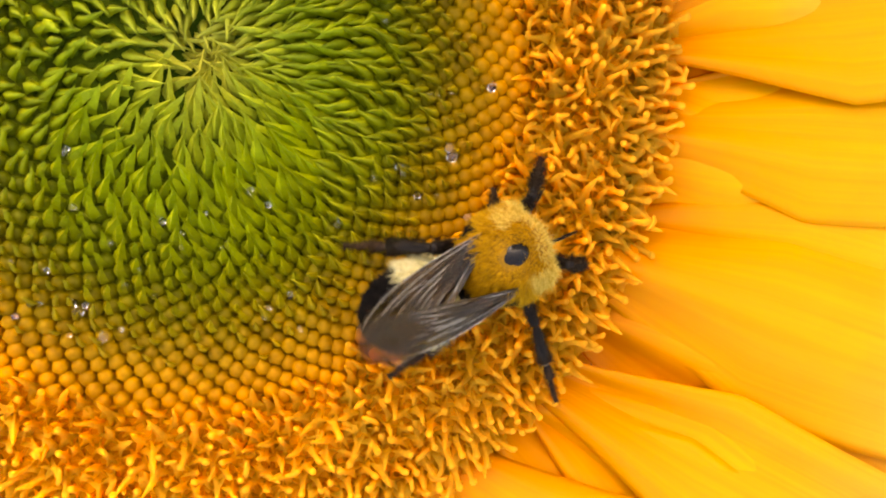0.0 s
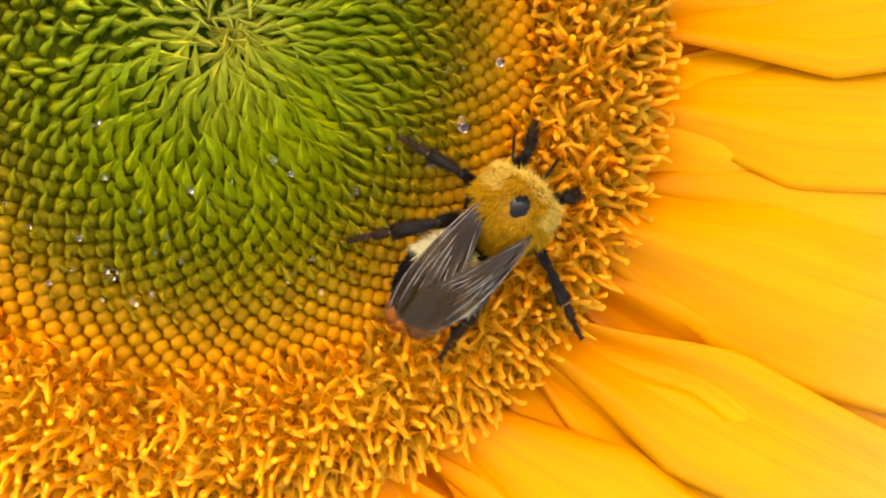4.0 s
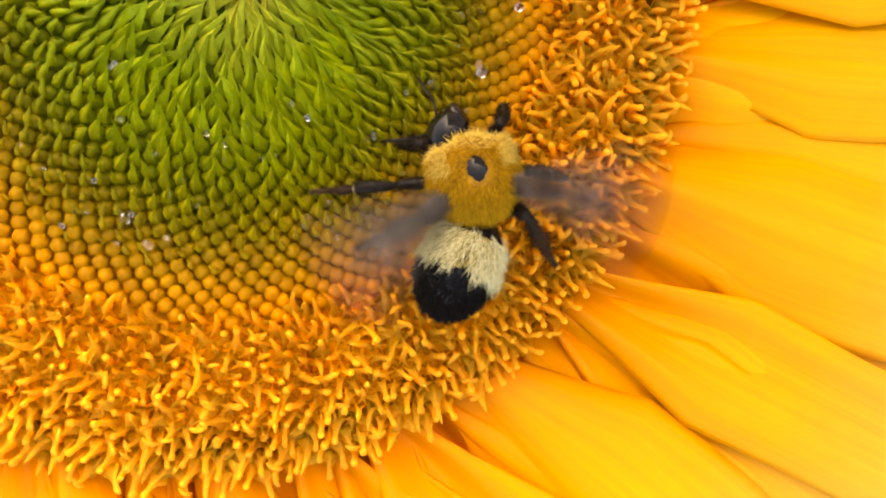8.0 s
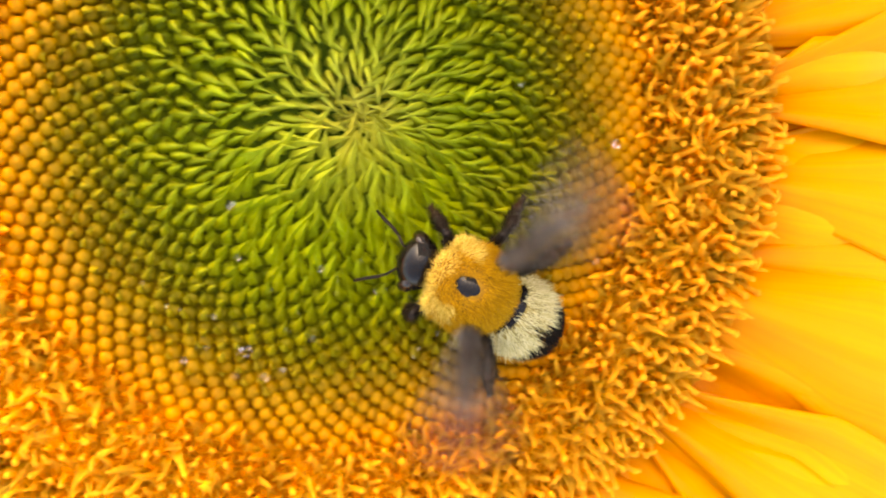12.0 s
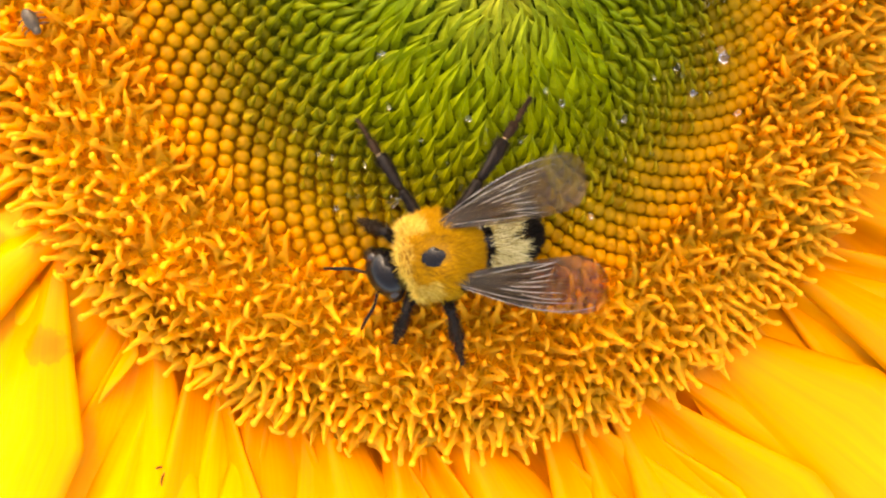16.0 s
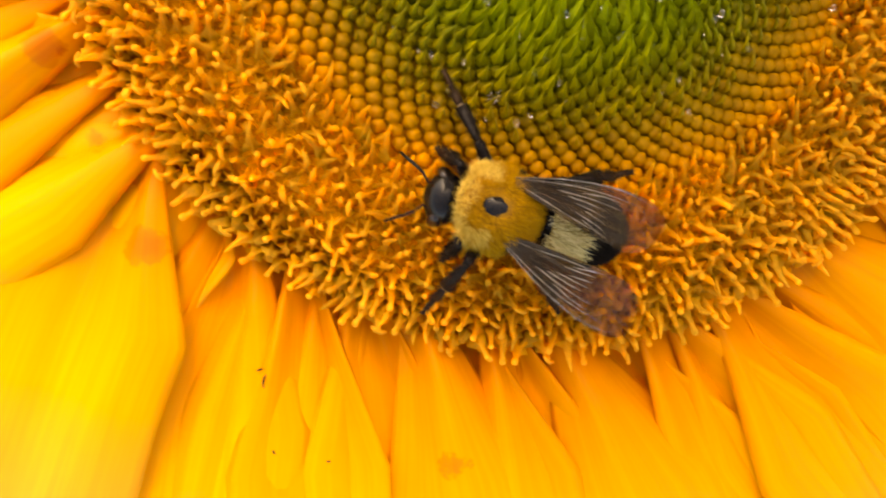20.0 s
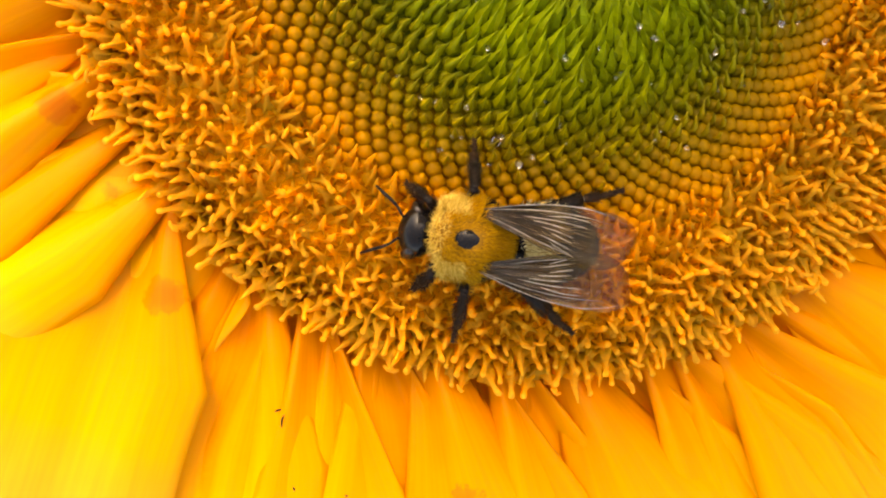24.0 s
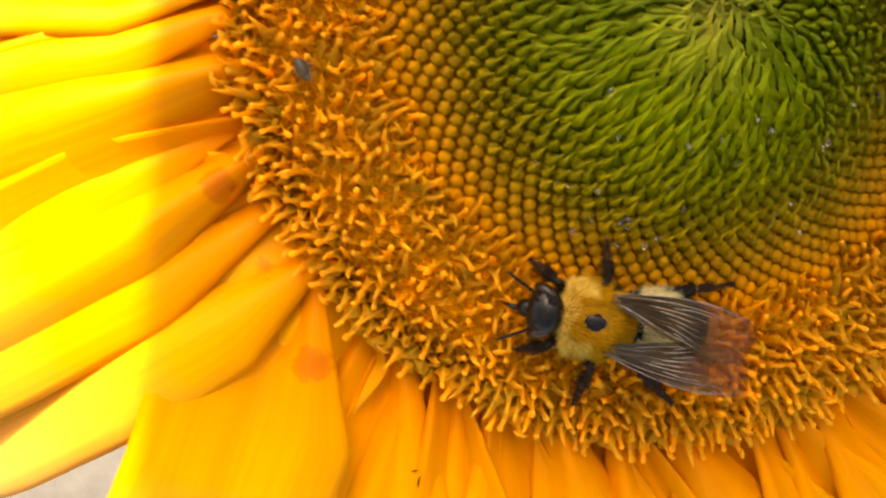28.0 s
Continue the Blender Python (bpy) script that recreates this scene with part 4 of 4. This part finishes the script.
def motions():
    rows, head, tail = [], [], []
    for t, x, y, turn, bend, nod in BEE:
        up = np.interp(t, [w[0] for w in POSTURE], [w[1] for w in POSTURE])
        droop = np.interp(t, [w[0] for w in POSTURE], [w[2] for w in POSTURE])
        rows.append((t, pose(x * MM, y * MM, up * MM, 0, 0, turn)))
        hx, hz, dip = (np.interp(t, [w[0] for w in HEAD], [w[k] for w in HEAD]) for k in (1, 2, 3))
        head.append((t, pose(hx * MM, 0, hz * MM, 0, dip, nod)))
        tail.append((t, pose(-2.6 * MM, 0, -0.2 * MM, 0, -droop, bend)))
    walk(BEE_OB, rows)
    for ob in BEE_HEAD.children:
        if ob.name.startswith("antenna"):  # held level while the face is dipped
            side = 1 if ob.location.y > 0 else -1
            walk(ob, [(w[0], pose(2.2 * MM, 0.35 * side * MM, -0.5 * MM, 0, -0.95 * max(0.0, w[3] - 10), -14 * side if w[0] < 6 else 0)) for w in HEAD])
    walk(BEE_HEAD, head)
    walk(BEE_ABDOMEN, tail)
    for (kind, side_word), ob in BEE_LIMBS.items():
        side = 1 if side_word == "left" else -1
        if kind in LEGS:
            hip, l1, l2 = LEGS[kind]
            hip = (hip[0], hip[1] * side, hip[2])
            sx, sy = STANCE[kind]
            feet = FEET.get((kind, side_word)) or [(0, sx, sy * side), (28, sx, sy * side)]
            upper, lower = [], []
            for t, x, y in feet:
                up = np.interp(t, [w[0] for w in POSTURE], [w[1] for w in POSTURE])
                a, b = limb(hip, (x, y, FOOT_Z - (up - 4.4) * 0.6), l1, l2)
                upper.append((t, a))
                lower.append((t, b))
            walk(ob[0], upper)
            walk(ob[1], lower)
            walk(ob[2], lower)
            continue
        at, extra = (FORE, 0) if kind == "forewing" else (HIND, 4)
        lift = 0.25 if side < 0 else 0.0
        at = (at[0], at[1], at[2] + lift)
        col = 1 if side > 0 else 2
        wing = [(w[0], wing_pose(at, side, w[col] + extra, 1, 0 if side > 0 else 36)) for w in WINGS]
        first, last = frame(BUZZ[0]), frame(BUZZ[1])
        for n, fr in enumerate(range(first, last)):
            sweep, stroke = (126, 12) if n % 2 else (48, -2)
            wing.append(((fr - 1) / FPS, wing_pose(at, side, sweep + extra, stroke)))
        wing += [(w[0], wing_pose(at, side, w[col] + extra, np.interp(w[0], (20, 23.5), (2, 22)), np.interp(w[0], (18, 23.5), (0, 8)))) for w in WINGS_AFTER]
        walk(ob, wing)

# ------------------------------------------------------------------ florets of the disc (last: many small pieces)
FLAMES = np.array([0.135] * 5 + [0.012] * 4 + [0.02] * 2 + [0.05 / 3] * 3)
FLAMES /= FLAMES.sum()
COLUMNS = np.array([0.03] * 5 + [0.12] * 4 + [0.05] * 2 + [0.09 / 3] * 3)
COLUMNS /= COLUMNS.sum()


def disc_florets():
    bracts, buds, florets = [bract_mesh(i, 0.75 if i < 4 else 0.95) for i in range(8)], [bud_mesh(i) for i in range(5)], [floret_mesh(i) for i in range(14)]
    made = {"bract": [], "floret_bud": [], "disc_floret": []}
    for n in range(4400):
        r, a = spiral(n)
        a = (a + math.pi) % (2 * math.pi) - math.pi
        if r > OUTER + 0.6:
            break
        j = rng.uniform(-1, 1, 6)
        x, y = r * squeeze(a) * math.cos(a), r * squeeze(a) * math.sin(a)
        z = disc_height(r)
        if r > INNER + 0.5 * j[0]:
            t = min(1.0, max(0.0, (r - INNER) / (OUTER - INNER)))
            # flames near the buds, columns further out, bare stars between them
            k = int(rng.choice(14, p=FLAMES * (1 - t) ** 2.5 + COLUMNS * (1 - (1 - t) ** 2.5)))
            tilt = -38 + 72 * min(1.0, t / 0.95) ** 1.1 + 15 * j[1]
            turn = 0.4 * j[3]
            if abs(tilt) < 18:  # between the two slopes they lie in all directions
                tilt, turn = 20 + 12 * j[1], math.pi * j[3]
            spin = math.pi * j[4] if k >= 11 else 0.9 * j[4]
            made["disc_floret"].append((x, y, florets[k], stand(x, y, z - 0.2 + 0.2 * j[2], a + turn, tilt, spin, 0.96 + 0.12 * j[5])))
            continue
        if r > 3.0:
            s = 1.0 if r > 12 else 0.7 + 0.3 * (r - 3.0) / 9.0
            made["floret_bud"].append((x, y, buds[int(rng.integers(5))], stand(x, y, z + 0.1 * j[2] - 0.06 * max(0.0, 20 - r), a, 3 * j[1], math.pi * j[4], s * (0.98 + 0.06 * j[5]))))
        if r < 20.6 and not (r > 18.6 and j[0] > 0.1):
            s = 1.02 if r < 10 else max(0.5, 1.02 - 0.05 * (r - 10))
            if r < 4:
                s = 0.9 + 0.03 * r
            lean = 52 - 2.2 * max(0.0, r - 6) if r > 3 else 62
            rr = r + 0.55
            x2, y2 = rr * squeeze(a) * math.cos(a), rr * squeeze(a) * math.sin(a)
            made["bract"].append((x2, y2, bracts[int(rng.integers(4)) + (4 if r > 8.5 + 2.5 * j[0] else 0)], stand(x2, y2, z - 0.5 + 0.09 * max(0.0, r - 12) + 0.15 * j[2], a + math.pi + 0.42 * j[3], lean - 17 + 14 * j[1], 0.2 * j[4], s * (1 + 0.12 * j[5]))))
    words = {"bract": "pointed green chaff scale", "floret_bud": "rounded closed floret bud", "disc_floret": "open golden floret with a knobbed style"}
    rest = {"bract": ("bract_bed", [M_BRACT_J]), "floret_bud": ("floret_bud_bed", [M_BUD_J]), "disc_floret": ("disc_floret_bed", [M_FLORET_J, M_CUP_J, M_LOBE_J])}
    near = {"bract": (-1.0, -9.0), "floret_bud": (-2.0, -18.0), "disc_floret": (-4.0, -30.0)}
    for kind, rows in made.items():
        cx, cy = near[kind]
        rows.sort(key=lambda w: (w[0] - cx) ** 2 + (w[1] - cy) ** 2)
        for i, (_, _, me, m) in enumerate(rows[:300]):
            part(kind, me, flower, words[kind] if i == 0 else "", m)
        name, mats = rest[kind]
        part(name, joined(name, [w[2:] for w in rows[300:]], mats), flower, kind="stuff")


disc_florets()


# ------------------------------------------------------------------ small things on the flower
def drop_mesh(n):
    g = np.random.default_rng(700 + n)
    s = Shape().ball((0, 0, 0), (1.0, 1.0 + 0.2 * g.random(), 0.85 + 0.2 * g.random()), 14, 10)
    return s.mesh("dew_drop", [M_WATER])


DROPS = [(-8.0, -17.1, 0.34), (-8.3, -16.5, 0.24), (-7.6, -16.7, 0.2), (-6.4, -18.8, 0.3), (-6.8, -19.1, 0.2), (-5.0, -15.3, 0.26), (-10.1, -14.4, 0.2), (2.0, -12.4, 0.3), (16.6, -6.4, 0.34), (16.4, -5.8, 0.26),
         (13.4, -7.6, 0.34), (13.1, -7.1, 0.26), (19.2, -1.7, 0.3), (-2.5, -11.0, 0.2), (9.1, -10.9, 0.3), (8.6, -11.3, 0.24), (14.3, -9.0, 0.24), (11.1, -13.5, 0.24), (-3.1, -16.0, 0.24), (6.6, -18.1, 0.18), (15.1, -2.4, 0.36),
         (17.7, -10.4, 0.22), (4.4, -9.8, 0.22), (-12.2, -17.5, 0.2), (-11.2, -16.6, 0.24), (7.9, -12.2, 0.2)]


def small_things():
    meshes = [drop_mesh(i) for i in range(4)]
    g = np.random.default_rng(77)
    rows = list(DROPS)
    for _ in range(34):
        r, a = g.uniform(9, 20), radians(g.uniform(-150, 20))
        rows.append((r * squeeze(a) * math.cos(a), r * squeeze(a) * math.sin(a), g.uniform(0.1, 0.19)))
    for n, (x, y, size) in enumerate(rows):
        ob = new("dew_drop", meshes[n % 4])
        ob.matrix_basis = Matrix.Translation((x * MM, y * MM, (-0.52 + 0.35 * size) * MM)) @ Matrix.Rotation(n, 4, "Z") @ Matrix.Scale(1.05 * size, 4)
        tagged(ob, "clear round dew drop on a floret bud of the sunflower", "water drop", "dew drops on the disc")
    # a tiny beetle among the florets
    s = Shape().ball((0, 0, 0), (0.85, 0.5, 0.4), 14, 10).ball((0.8, 0, -0.05), (0.3, 0.32, 0.28), 10, 8)
    for side in (-1, 1):
        for k in (-0.3, 0.1, 0.5):
            s.tube([(k, 0.3 * side, -0.1), (k + 0.1, 0.7 * side, 0), (k + 0.15, 0.95 * side, -0.35)], [0.06, 0.05, 0.03], 5)
    ob = new("beetle", s.mesh("beetle", [M_BEETLE]))
    ob.matrix_basis = pose(-32.9 * MM, -4.6 * MM, 0.8 * MM, 0, 0, -60)
    tagged(ob, "tiny grey-brown beetle sitting on the florets", "beetle")
    # dark specks lying on the petals
    for x, y, ln, turn in ((-25.2, -36.5, 0.25, 20), (-24.9, -37.3, 0.5, 84), (-24.3, -42.5, 0.16, 120), (-20.4, -43.4, 0.13, 0), (18.9, -27.3, 0.6, 60)):
        s = Shape().tube([(-ln, 0, 0), (-0.3 * ln, 0.1 * ln, 0.03), (0.4 * ln, 0.05 * ln, 0.03), (ln, -0.25 * ln, 0)], [0.03, 0.07, 0.06, 0.03], 6)
        ob = new("debris_speck", s.mesh("debris_speck", [M_LEG]))
        ob.matrix_basis = pose(x * MM, y * MM, petal_top(x, y) + 0.04 * MM, 0, 0, turn)
        tagged(ob, "dark dry speck lying on a yellow petal", "debris", "specks on the petals")


def petal_top(x, y):
    """Height of the uppermost petal at a place given in millimetres."""
    best = -0.05
    for ob in flower.children:
        if ob.name.startswith("petal"):
            m = ob.matrix_basis
            tree = BVHTree.FromPolygons([m @ v.co for v in ob.data.vertices], [tuple(q.vertices) for q in ob.data.polygons])
            at = tree.ray_cast(Vector((x * MM, y * MM, 0.05)), Vector((0, 0, -1)))[0]
            if at is not None:
                best = max(best, at.z)
    return best


M_BEETLE = material("beetle_shell", plain((0.05, 0.035, 0.02), 0.35, 0.3, 0.4))
small_things()

motions()
